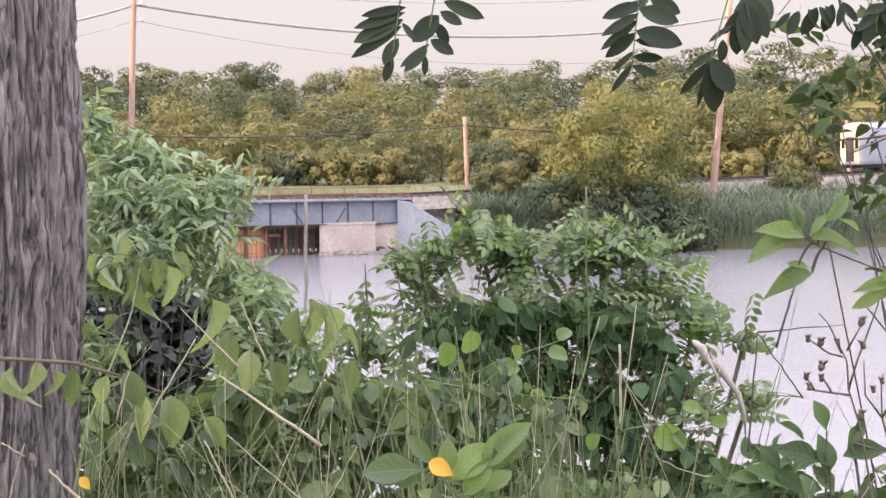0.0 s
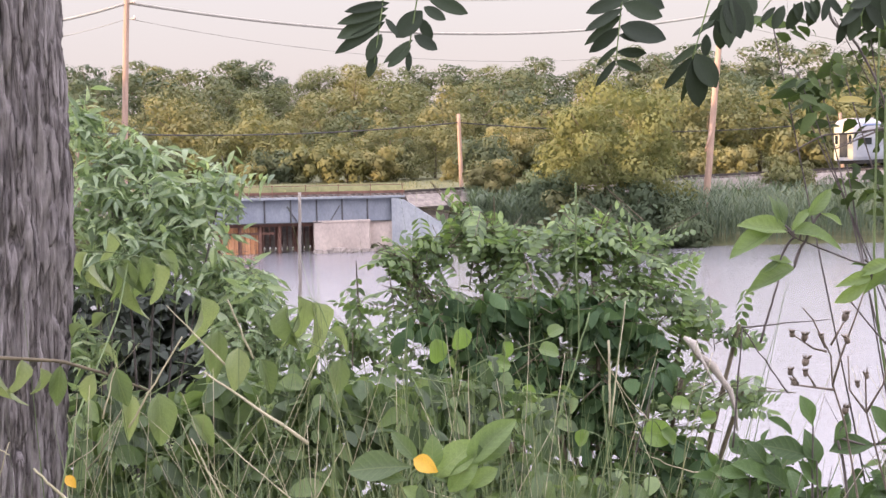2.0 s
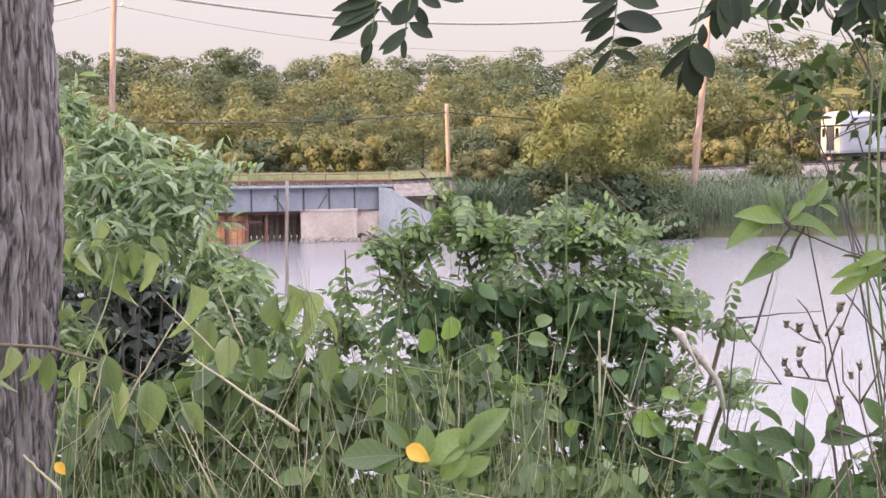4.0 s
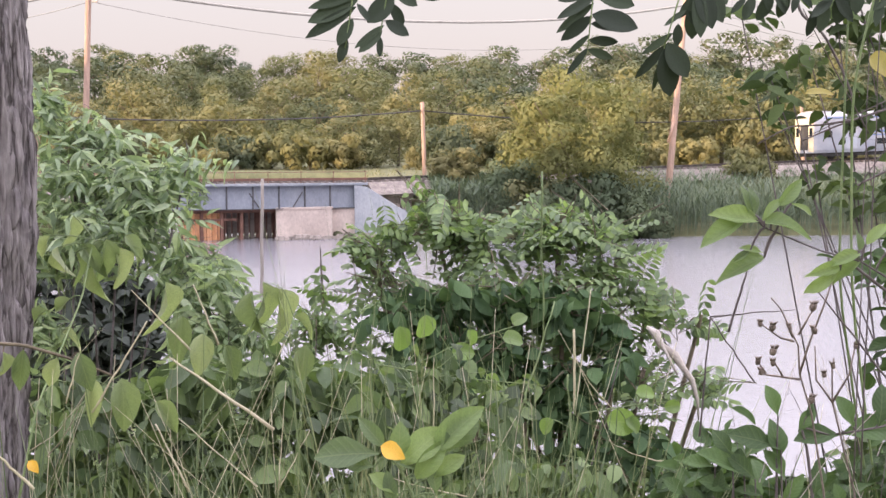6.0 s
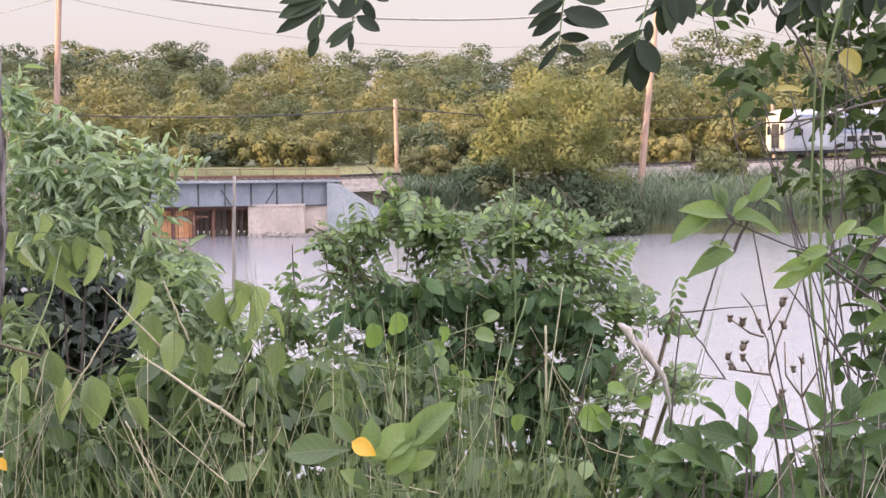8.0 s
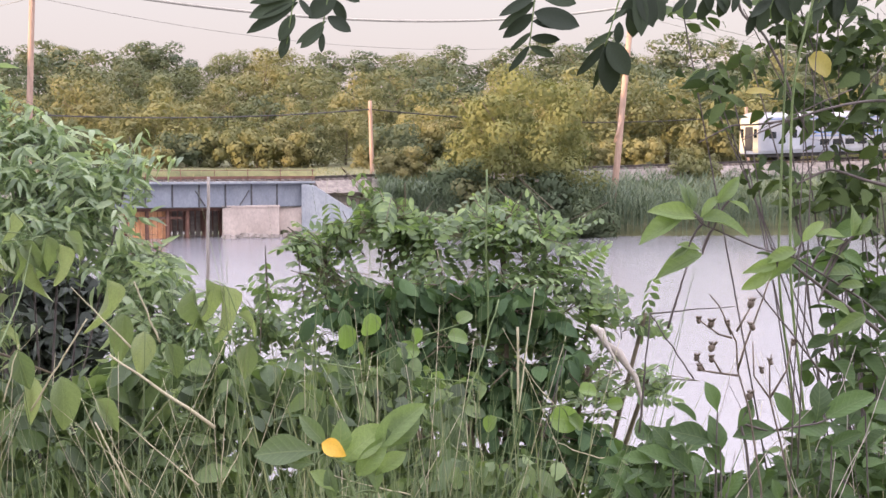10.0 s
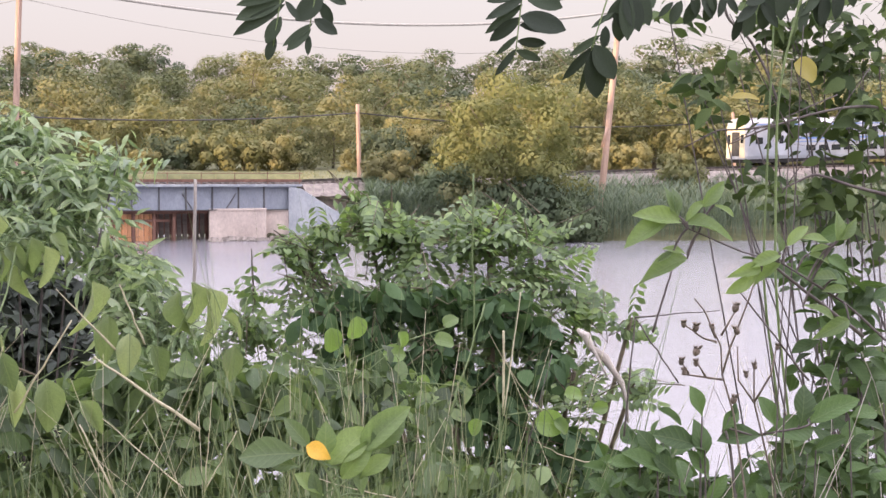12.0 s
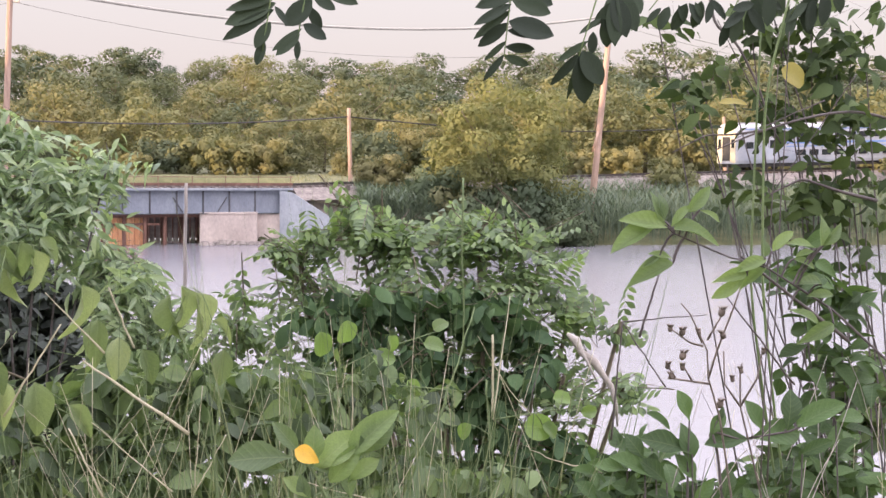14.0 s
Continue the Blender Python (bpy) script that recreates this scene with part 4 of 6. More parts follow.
def build_poles():
    lines = "poles of the power line"
    pl = pole("utility_pole", (-18.41, 80.00, 2.99), (-17.68, 80.00, 18.07), 0.20, 0.16, "tall weathered timber utility pole lit by low sun", lines)
    fittings(pl, (-17.72, 80.00, 16.84), 2)
    pr = pole("utility_pole", (21.39, 110.00, -0.26), (23.30, 110.00, 20.95), 0.30, 0.21, "tall leaning timber utility pole on the far bank", lines)
    fittings(pr, (23.11, 110.00, 18.27), 2)
    g = Geo()
    g.tube([(21.60, 109.60, 7.25), (22.06, 109.60, 8.92)], 0.09, 6)
    part("brace", g, M_POLE, pr)
    pole("utility_pole", (-40.15, 72.00, 2.29), (-39.14, 72.00, 17.06), 0.2, 0.15, "timber utility pole beside the pond", lines)
    pole("utility_pole", (75.03, 150.00, 3.13), (75.39, 150.00, 17.93), 0.2, 0.15, "timber utility pole beyond the railway", lines)
    tele = "poles along the track"
    pole("telegraph_pole", (2.15, 118.00, 4.17), (2.00, 118.00, 10.89), 0.19, 0.16, "short timber pole beside the railway track", tele)
    pole("telegraph_pole", (44.71, 150.00, 3.92), (44.37, 150.00, 11.22), 0.21, 0.17, "short pale timber pole beyond the railway", tele)
    pole("telegraph_pole", (-25.40, 97.00, 4.06), (-25.37, 97.00, 9.83), 0.17, 0.14, "short timber pole beside the railway track", tele)
    for a, b, sag, rad, mat, label in (
            ((-17.60, 80.00, 16.48), (23.16, 110.00, 18.27), 1.72, 0.095, M_WIRE, "thick bundled overhead cable with a deep sag"),
            ((-17.63, 80.00, 15.57), (23.06, 110.00, 15.85), 1.9, 0.022, M_WIRE, "thin overhead cable between the poles"),
            ((-17.69, 80.00, 17.94), (23.30, 110.00, 20.86), 1.45, 0.035, M_WIRE, "overhead power cable between the poles"),
            ((-17.73, 80.00, 16.48), (-39.18, 72.00, 16.30), 1.9, 0.085, M_WIRE, "thick bundled overhead cable with a deep sag"),
            ((-17.76, 80.00, 15.57), (-39.23, 72.00, 15.31), 1.9, 0.022, M_WIRE, "thin overhead cable between the poles"),
            ((23.21, 110.00, 18.27), (75.41, 150.00, 17.01), 1.9, 0.04, M_WIRE, "overhead power cable running beyond the railway"),
            ((23.20, 110.00, 17.64), (75.42, 150.00, 16.09), 1.7, 0.03, M_WIRE, "overhead power cable running beyond the railway"),
            ((1.99, 118.00, 10.16), (44.38, 150.00, 10.30), 0.95, 0.055, M_WIREDARK, "dark telegraph cable along the track"),
            ((1.99, 118.00, 10.16), (-25.38, 97.00, 9.43), 0.55, 0.055, M_WIREDARK, "dark telegraph cable along the track")):
        g = Geo()
        g.tube(bend(a, b, sag, 28), rad, 5)
        solid("overhead_cable", g, mat, label, "cable", "", True, (0, 0, 0), "overhead cables")
    st = thing("mooring_stake", (-4.12, 40.00, 2.71), "thin grey weathered timber stake standing in the water", "stake")
    g = Geo()
    g.tube(bend((*(-4.15, 40.00, 2.04)[:2], -1.0), (-3.99, 40.00, 6.28), 0, 12, 0.02), (0.062, 0.045), 8)
    part("shaft", g, M_STAKE, st)


build_poles()

# ---- near bank: the locust tree ----
def build_locust():
    x0, y0 = -0.922, 2.8
    top = thing("locust_tree", (x0, y0, 5.4), "locust tree trunk with deeply furrowed grey bark and hanging leaves", "tree")
    g = Geo()
    turns = np.radians(np.concatenate([np.linspace(-150, 35, 220), np.linspace(42, 204, 22)]))
    heights = np.concatenate([np.linspace(5.3, 6.44, 40), np.linspace(6.445, 7.75, 250), np.linspace(7.78, 9.6, 50)])
    nt, nz = len(turns), len(heights)
    v = []
    for z in heights:
        rad = 0.200 - 0.016 * (z - 6.5) + 0.05 * math.exp(-(z - 5.3) * 2.2)
        cx = x0 + 0.012 * math.sin(z * 1.9) - 0.014 * (z - 7.2) + np.interp(z, (6.57, 6.83, 6.96, 7.07, 7.23, 7.4, 7.57), (-0.036, -0.019, -0.006, 0.010, 0.014, 0.012, 0.010))
        for a in turns:
            u, w = math.cos(a), math.sin(a)
            warp = noise.noise(Vector((u * 3, w * 3, z * 3.0)))
            fine = noise.noise(Vector((u * 10, w * 10, z * 9)))
            near = noise.voronoi(Vector((u * 10.5 + warp * 0.8 + fine * 0.3, w * 10.5 + warp * 0.8, z * 1.5 + fine * 0.35)))[0]
            small = noise.voronoi(Vector((u * 19 + warp + fine * 0.4, w * 19 + fine * 0.4, z * 4.6)))[0]
            plate = min(1.0, (near[1] - near[0]) * 3.4) ** 0.6
            flake = min(1.0, (small[1] - small[0]) * 3.8) ** 0.7
            grit = noise.noise(Vector((u * 55, w * 55, z * 30)))
            ridge = 1 - 2.2 * abs(noise.noise(Vector((u * 17 + warp * 0.7, w * 17, z * 3.2 + fine * 0.4))))
            d = 0.031 * (plate - 0.85) + 0.013 * (flake - 0.8) + 0.008 * ridge + 0.0035 * grit + 0.004 * fine
            v.append((cx + (rad + d) * u, y0 + (rad + d) * w, z))
    f = [(j * nt + i, j * nt + (i + 1) % nt, (j + 1) * nt + (i + 1) % nt, (j + 1) * nt + i) for j in range(nz - 1) for i in range(nt)]
    f += [tuple(range((nz - 1) * nt, nz * nt))]
    g.add(v, f)
    part("trunk", g, M_BARK, top)
    limb = Geo()
    limb.tube(bend((x0, y0, 9.3), (-0.3, 2.1, 8.15), -0.12, 8, 0.02), (0.05, 0.02), 8)
    limb.tube(bend((-0.3, 2.1, 8.15), (1.15, 1.85, 7.62), -0.1, 10, 0.015), (0.02, 0.006), 6)
    limb.tube(bend((-0.3, 2.1, 8.15), (-0.02, 1.85, 7.66), -0.03, 6, 0.01), (0.012, 0.004), 6)
    part("limb", limb, M_TWIG, top)
    r = np.random.default_rng(8)
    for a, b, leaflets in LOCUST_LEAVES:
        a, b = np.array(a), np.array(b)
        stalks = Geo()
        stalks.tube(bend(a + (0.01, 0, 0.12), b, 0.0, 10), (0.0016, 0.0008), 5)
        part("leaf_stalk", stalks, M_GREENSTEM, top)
        # the leaflet colour already holds the darkness of leaves against the sky
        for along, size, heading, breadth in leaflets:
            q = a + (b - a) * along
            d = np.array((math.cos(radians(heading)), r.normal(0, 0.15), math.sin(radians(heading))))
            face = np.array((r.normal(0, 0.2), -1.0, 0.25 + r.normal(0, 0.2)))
            put_leaves(top, leaf_frames(q[None], d[None], face[None], np.array([size])), [leaf_shape(breadth, "elliptic", 0.2, r.uniform(-0.05, 0.15), 7)], M_LOCUST_BACKLIT, 1, "leaflet")


# each leaf: the stalk from base to tip, then its leaflets: how far along, length, heading, breadth
LOCUST_LEAVES = [
    ((0.273, 1.8, 7.447), (0.261, 1.8, 7.359), [(0.12, 0.052, -160, 0.34), (0.26, 0.06, -150, 0.22), (0.35, 0.059, -142, 0.22), (0.53, 0.049, -142, 0.34), (0.79, 0.037, -138, 0.22), (0.98, 0.043, -128, 0.22), (0.2, 0.052, -18, 0.47), (0.51, 0.06, -19, 0.47), (0.64, 0.048, -4, 0.34), (0.87, 0.039, -2, 0.34), (1.0, 0.035, -19, 0.34)]),
    ((0.396, 1.72, 7.446), (0.342, 1.72, 7.354), [(0.13, 0.055, -64, 0.47), (0.24, 0.058, -88, 0.34), (0.21, 0.052, -74, 0.47), (0.3, 0.035, -125, 0.34), (0.5, 0.033, -145, 0.22), (0.5, 0.027, -53, 0.34), (0.68, 0.027, -92, 0.47), (0.8, 0.045, -146, 0.22), (0.95, 0.055, -131, 0.22), (0.96, 0.062, -102, 0.12), (0.98, 0.062, -80, 0.47), (0.93, 0.048, -58, 0.56)]),
    ((-0.022, 1.85, 7.448), (-0.045, 1.85, 7.365), [(0.07, 0.059, -170, 0.22), (0.15, 0.069, -164, 0.22), (0.26, 0.071, -157, 0.34), (0.36, 0.077, -150, 0.22), (0.55, 0.039, -121, 0.47), (0.86, 0.032, -114, 0.47), (0.31, 0.03, -55, 0.34)]),
    ((0.025, 1.85, 7.449), (-0.001, 1.85, 7.377), [(0.18, 0.033, -32, 0.47), (0.25, 0.048, -136, 0.56), (0.38, 0.032, -62, 0.47), (0.68, 0.036, -34, 0.47), (0.76, 0.048, -143, 0.22), (0.85, 0.042, -137, 0.34), (0.96, 0.026, -92, 0.34), (0.96, 0.023, -146, 0.34), (0.0, 0.058, -22, 0.34)]),
    ((0.593, 2.0, 7.458), (0.495, 2.0, 7.44), [(0.07, 0.037, -106, 0.34), (0.23, 0.041, -103, 0.47), (0.33, 0.025, -65, 0.34), (0.45, 0.043, -116, 0.47), (0.57, 0.025, -70, 0.34), (0.71, 0.036, -114, 0.47), (0.83, 0.029, -136, 0.34), (0.09, 0.035, -52, 0.34), (0.42, 0.034, -57, 0.47)]),
    ((0.666, 1.95, 7.47), (0.594, 1.95, 7.421), [(0.06, 0.043, -66, 0.48), (0.19, 0.046, -90, 0.48), (0.41, 0.05, -100, 0.48), (0.6, 0.043, -58, 0.36), (0.77, 0.043, -102, 0.48), (0.97, 0.039, -104, 0.36), (0.16, 0.04, -141, 0.48), (0.49, 0.04, -162, 0.36), (0.3, 0.034, -29, 0.36), (0.65, 0.043, -138, 0.36)]),
    ((0.412, 1.76, 7.454), (0.382, 1.76, 7.403), [(0.09, 0.044, -69, 0.48), (0.33, 0.042, -123, 0.48), (0.54, 0.039, -117, 0.36), (0.72, 0.042, -71, 0.48), (0.92, 0.04, -87, 0.48), (0.19, 0.028, -134, 0.48), (0.59, 0.037, -51, 0.48)]),
    ((0.293, 1.84, 7.459), (0.282, 1.84, 7.424), [(0.31, 0.047, -25, 0.48), (0.67, 0.037, -27, 0.48), (0.41, 0.043, -157, 0.36), (0.92, 0.021, -27, 0.36)]),
    ((0.813, 2.1, 7.499), (0.736, 2.1, 7.447), [(0.11, 0.045, -75, 0.48), (0.33, 0.051, -90, 0.48), (0.56, 0.048, -98, 0.48), (0.78, 0.046, -64, 0.48), (0.94, 0.041, -105, 0.36), (0.44, 0.045, -140, 0.48), (0.67, 0.049, -142, 0.36)])]
build_locust()


# ---- near bank: shrubs and thicket ----
S_LANCE = [leaf_shape(0.27, "lance", 0.4, 0.3), leaf_shape(0.30, "lance", 0.3, 0.6), leaf_shape(0.25, "lance", 0.6, 0.2)]
S_OBOV = [leaf_shape(0.46, "obovate", 0.25, 0.15), leaf_shape(0.50, "obovate", 0.15, 0.25), leaf_shape(0.42, "elliptic", 0.3, 0.2)]
S_OVATE = [leaf_shape(0.55, "ovate", 0.25, 0.25), leaf_shape(0.48, "ovate", 0.35, 0.4), leaf_shape(0.60, "ovate", 0.15, 0.2)]
S_HANG = [leaf_shape(0.52, "ovate", 0.35, 0.3, 6), leaf_shape(0.46, "obovate", 0.5, 0.45, 6), leaf_shape(0.58, "elliptic", 0.25, 0.2, 6)]
S_ROUND = [leaf_shape(0.86, "round", 0.5, 0.3, 9, 0.03), leaf_shape(0.78, "round", 0.8, 0.45, 9, 0.04), leaf_shape(0.92, "round", 0.4, 0.4, 9, 0.03)]
S_HEART = [leaf_shape(0.50, "ovate", 1.3, 0.55, 9, 0.06), leaf_shape(0.38, "ovate", 1.8, 0.8, 9, 0.07), leaf_shape(0.56, "ovate", 0.9, 0.3, 9, 0.06)]
S_BRIGHT = [leaf_shape(0.40, "elliptic", 0.8, 0.3, 8, 0.025), leaf_shape(0.42, "ovate", 1.0, 0.45, 8, 0.03), leaf_shape(0.36, "obovate", 0.6, 0.35, 8, 0.02)]
S_SAPLING = [leaf_shape(0.52, "obovate", 0.5, 0.3, 8, 0.02), leaf_shape(0.44, "elliptic", 0.7, 0.2, 8, 0.02), leaf_shape(0.58, "obovate", 0.35, 0.45, 8, 0.03)]
S_SMOOTH = [leaf_shape(0.50, "elliptic", 0.4, 0.3, 8, 0.015), leaf_shape(0.55, "ovate", 0.55, 0.4, 8, 0.02), leaf_shape(0.46, "obovate", 0.35, 0.2, 8, 0.015)]


def foot(x, y):
    return (x, y, ground_height(x, y) - 0.03)


shrub("willow_shrub", foot(-1.25, 5.6),
      [((-1.279, 5.600, 7.134), (0.30, 0.4, 0.26), 60), ((-0.993, 5.600, 7.130), (0.26, 0.4, 0.22), 60), ((-1.410, 5.700, 7.413), (0.11, 0.3, 0.20), 22),
       ((-1.093, 5.500, 6.931), (0.38, 0.4, 0.22), 76), ((-0.767, 5.400, 6.776), (0.24, 0.35, 0.18), 56), ((-1.369, 5.600, 6.887), (0.24, 0.3, 0.14), 30),
       ((-0.670, 5.300, 6.565), (0.3, 0.3, 0.2), 60), ((-1.451, 5.400, 6.205), (0.4, 0.3, 0.25), 34), ((-0.93, 5.400, 6.052), (0.40, 0.3, 0.2), 40),
       ((-1.924, 5.600, 6.900), (0.4, 0.4, 0.4), 36), ((-0.581, 5.400, 6.191), (0.4, 0.3, 0.28), 44), ((-0.78, 5.800, 6.402), (0.24, 0.3, 0.22), 36), ((-1.376, 5.500, 6.550), (0.10, 0.2, 0.14), 14), ((-1.271, 5.7, 7.322), (0.17, 0.2, 0.09), 18), ((-0.814, 5.5, 7.177), (0.10, 0.2, 0.08), 10)],
      S_LANCE, M_LANCE, M_DARKSTEM, "leafy shrub with long narrow mid-green leaves", "shrub", 0.082, 13, 0.26, 0.75, 0.7, 300, 5, stem_r=0.009)
# fills the shrub's hollow with leaves whose colour is the shade
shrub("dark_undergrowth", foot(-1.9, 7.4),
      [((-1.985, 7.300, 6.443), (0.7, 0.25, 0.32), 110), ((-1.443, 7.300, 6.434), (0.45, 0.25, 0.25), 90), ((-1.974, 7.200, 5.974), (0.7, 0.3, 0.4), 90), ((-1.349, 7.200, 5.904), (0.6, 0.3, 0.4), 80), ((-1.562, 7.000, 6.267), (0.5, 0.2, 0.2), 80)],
      S_OVATE, M_UNDERGROWTH_SHADE, M_DARKSTEM, "dense undergrowth behind the shrub, leaves coloured near-black for shade", "shrub", 0.10, 12, 0.3, 0.6, 0.9, 100, 15, stem_r=0.008)
shrub("locust_bush", foot(0.75, 6.0),
      [((-0.011, 5.6, 6.912), (0.16, 0.2, 0.07), 14), ((0.149, 5.6, 6.981), (0.16, 0.2, 0.06), 16), ((-0.144, 5.5, 6.862), (0.12, 0.2, 0.05), 8), ((-0.093, 5.600, 6.829), (0.14, 0.2, 0.05), 13), ((0.245, 5.700, 6.940), (0.18, 0.3, 0.05), 14), ((0.689, 5.700, 6.956), (0.2, 0.2, 0.05), 16), ((0.930, 5.600, 6.905), (0.07, 0.15, 0.07), 9), ((0.659, 5.300, 6.324), (0.36, 0.3, 0.2), 14), ((0.287, 5.600, 6.903), (0.30, 0.4, 0.15), 44), ((0.654, 5.600, 6.920), (0.34, 0.4, 0.13), 62), ((-0.060, 5.500, 6.688), (0.34, 0.4, 0.16), 26),
       ((0.392, 5.500, 6.658), (0.42, 0.4, 0.20), 46), ((0.822, 5.500, 6.742), (0.30, 0.4, 0.20), 30), ((1.006, 5.400, 6.615), (0.18, 0.3, 0.16), 20),
       ((0.628, 5.400, 6.509), (0.4, 0.4, 0.20), 34), ((0.965, 5.300, 6.363), (0.26, 0.3, 0.15), 24), ((1.183, 5.200, 6.355), (0.13, 0.2, 0.12), 9),
       ((0.903, 5.200, 6.120), (0.30, 0.3, 0.18), 16), ((0.723, 5.000, 5.977), (0.4, 0.3, 0.13), 44), ((1.054, 5.000, 6.035), (0.18, 0.3, 0.12), 20), ((1.188, 5.300, 6.575), (0.06, 0.1, 0.05), 5), ((-0.283, 5.400, 6.546), (0.26, 0.3, 0.12), 26), ((0.483, 5.300, 6.238), (0.4, 0.3, 0.2), 24),
       ((0.114, 5.300, 6.465), (0.4, 0.3, 0.2), 24), ((0.644, 5.200, 6.015), (0.4, 0.3, 0.14), 36), ((0.042, 5.200, 6.134), (0.5, 0.3, 0.25), 50)],
      S_OBOV, M_BUSH, M_TWIG, "spreading green bush with feathered leaves over the water", "bush", 0.052, 16, 0.26, 0.6, 1.0, 300, 6, feathered=True)
# added as the shaded underside of the bush, its shade in the colour
shrub("hanging_leaf_bush", foot(0.6, 5.4),
      [((0.034, 5.1, 6.66), (0.20, 0.2, 0.08), 13), ((0.222, 5.1, 6.691), (0.28, 0.2, 0.10), 28), ((0.432, 5.1, 6.7), (0.26, 0.2, 0.12), 28), ((0.622, 5.1, 6.678), (0.20, 0.2, 0.12), 21), ((0.772, 5.1, 6.593), (0.14, 0.2, 0.10), 10), ((0.177, 5.0, 6.547), (0.24, 0.2, 0.08), 13), ((0.425, 5.0, 6.504), (0.26, 0.2, 0.12), 24), ((0.633, 5.0, 6.439), (0.20, 0.2, 0.12), 17), ((0.8, 5.0, 6.459), (0.12, 0.2, 0.12), 6), ((0.74, 5.0, 6.207), (0.20, 0.2, 0.14), 14), ((0.909, 5.0, 6.142), (0.13, 0.2, 0.14), 8), ((0.572, 5.0, 6.293), (0.16, 0.2, 0.10), 7)],
      S_HANG, M_HANGING_SHADED, M_TWIG, "bush with large hanging leaves above the water, coloured dark for shade", "bush", 0.09, 7, 0.2, 1.3, 0.7, 300, 66, lift=0.25)
# backing plants; their dark colour paints the shaded gaps between bushes
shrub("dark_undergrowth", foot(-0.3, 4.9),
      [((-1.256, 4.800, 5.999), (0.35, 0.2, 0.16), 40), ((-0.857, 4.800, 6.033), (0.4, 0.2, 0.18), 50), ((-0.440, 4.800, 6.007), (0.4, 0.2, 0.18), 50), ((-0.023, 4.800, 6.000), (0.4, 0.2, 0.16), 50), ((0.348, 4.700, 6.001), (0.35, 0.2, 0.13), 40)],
      S_OVATE, M_SHADE, M_TWIG, "low undergrowth below the bushes, coloured dark for shade", "shrub", 0.08, 12, 0.25, 0.6, 0.9, 100, 25)
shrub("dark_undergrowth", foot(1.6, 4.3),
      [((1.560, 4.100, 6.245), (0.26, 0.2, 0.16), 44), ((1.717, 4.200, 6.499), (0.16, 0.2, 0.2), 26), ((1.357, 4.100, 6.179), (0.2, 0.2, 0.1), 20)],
      S_OVATE, M_SHADE, M_TWIG, "leafy undergrowth above the water, coloured dark for shade", "shrub", 0.07, 12, 0.2, 0.6, 0.9, 100, 35)
shrub("thicket_shrub", foot(-0.55, 4.0),
      [((-0.843, 3.900, 6.559), (0.28, 0.3, 0.14), 22), ((-0.553, 3.900, 6.603), (0.3, 0.3, 0.16), 26), ((-0.313, 3.900, 6.615), (0.26, 0.3, 0.13), 24),
       ((-0.700, 3.800, 6.401), (0.35, 0.3, 0.14), 28), ((-0.340, 3.800, 6.427), (0.35, 0.3, 0.16), 32), ((-0.090, 3.900, 6.531), (0.26, 0.3, 0.12), 24),
       ((-1.029, 3.800, 6.406), (0.25, 0.3, 0.14), 18)],
      S_HANG, M_THICKET, M_GREENSTEM, "tangled broad-leaved thicket in mid-green leaf", "shrub", 0.082, 8, 0.2, 1.3, 0.9, 300, 7, lift=0.3)
shrub("thicket_shrub", foot(0.35, 4.0),
      [((0.105, 4.000, 6.559), (0.26, 0.3, 0.11), 24), ((0.004, 3.900, 6.400), (0.3, 0.3, 0.14), 26), ((0.302, 4.000, 6.506), (0.2, 0.3, 0.11), 16),
       ((0.270, 3.800, 6.370), (0.3, 0.3, 0.13), 24), ((0.473, 3.800, 6.327), (0.25, 0.3, 0.08), 14)],
      S_HANG, M_THICKET, M_GREENSTEM, "tangled broad-leaved thicket in mid-green leaf", "shrub", 0.072, 8, 0.18, 1.3, 0.9, 300, 8, lift=0.3)


# ---- near bank: vines with round and heart-shaped leaves ----
def vine(name, path, leaves, shapes, mat, label, stem_mat, rad=0.003, seed=1, upright=False):
    """A thin stem along a path, with a leaf stalk and a leaf at each place given: tip of the stalk, size, way the leaf points."""
    top = thing(name, path[0], label, "vine")
    g = Geo()
    p = np.array(path, float)
    t = np.linspace(0, 1, len(p))
    k = np.linspace(0, 1, 24)
    g.tube(np.c_[[np.interp(k, t, p[:, i]) for i in range(3)]].T, (rad, rad * 0.5), 6)
    part("stem", g, stem_mat, top)
    r = np.random.default_rng(seed)
    mats = []
    fine = np.c_[[np.interp(np.linspace(0, 1, 60), t, p[:, i]) for i in range(3)]].T
    for at, size, way, face in leaves:
        at = np.array(at)
        near = fine[np.argmin(np.linalg.norm(fine - at, axis=1))]
        g = Geo()
        if upright and np.linalg.norm(near - at) > 0.03:
            near = np.array(foot(at[0] + r.normal(0, 0.05), at[1] + r.normal(0, 0.05)))
        g.tube(bend(near, at, -0.004, 5), 0.0012, 4, False)
        part("leaf_stalk", g, stem_mat, top)
        mats.append(leaf_frames(at[None], np.array(way, float)[None] + r.normal(0, 0.08, (1, 3)), np.array(face, float)[None] + r.normal(0, 0.12, (1, 3)), np.array([size])))
    put_leaves(top, np.concatenate(mats), shapes, mat, 300)
    return top


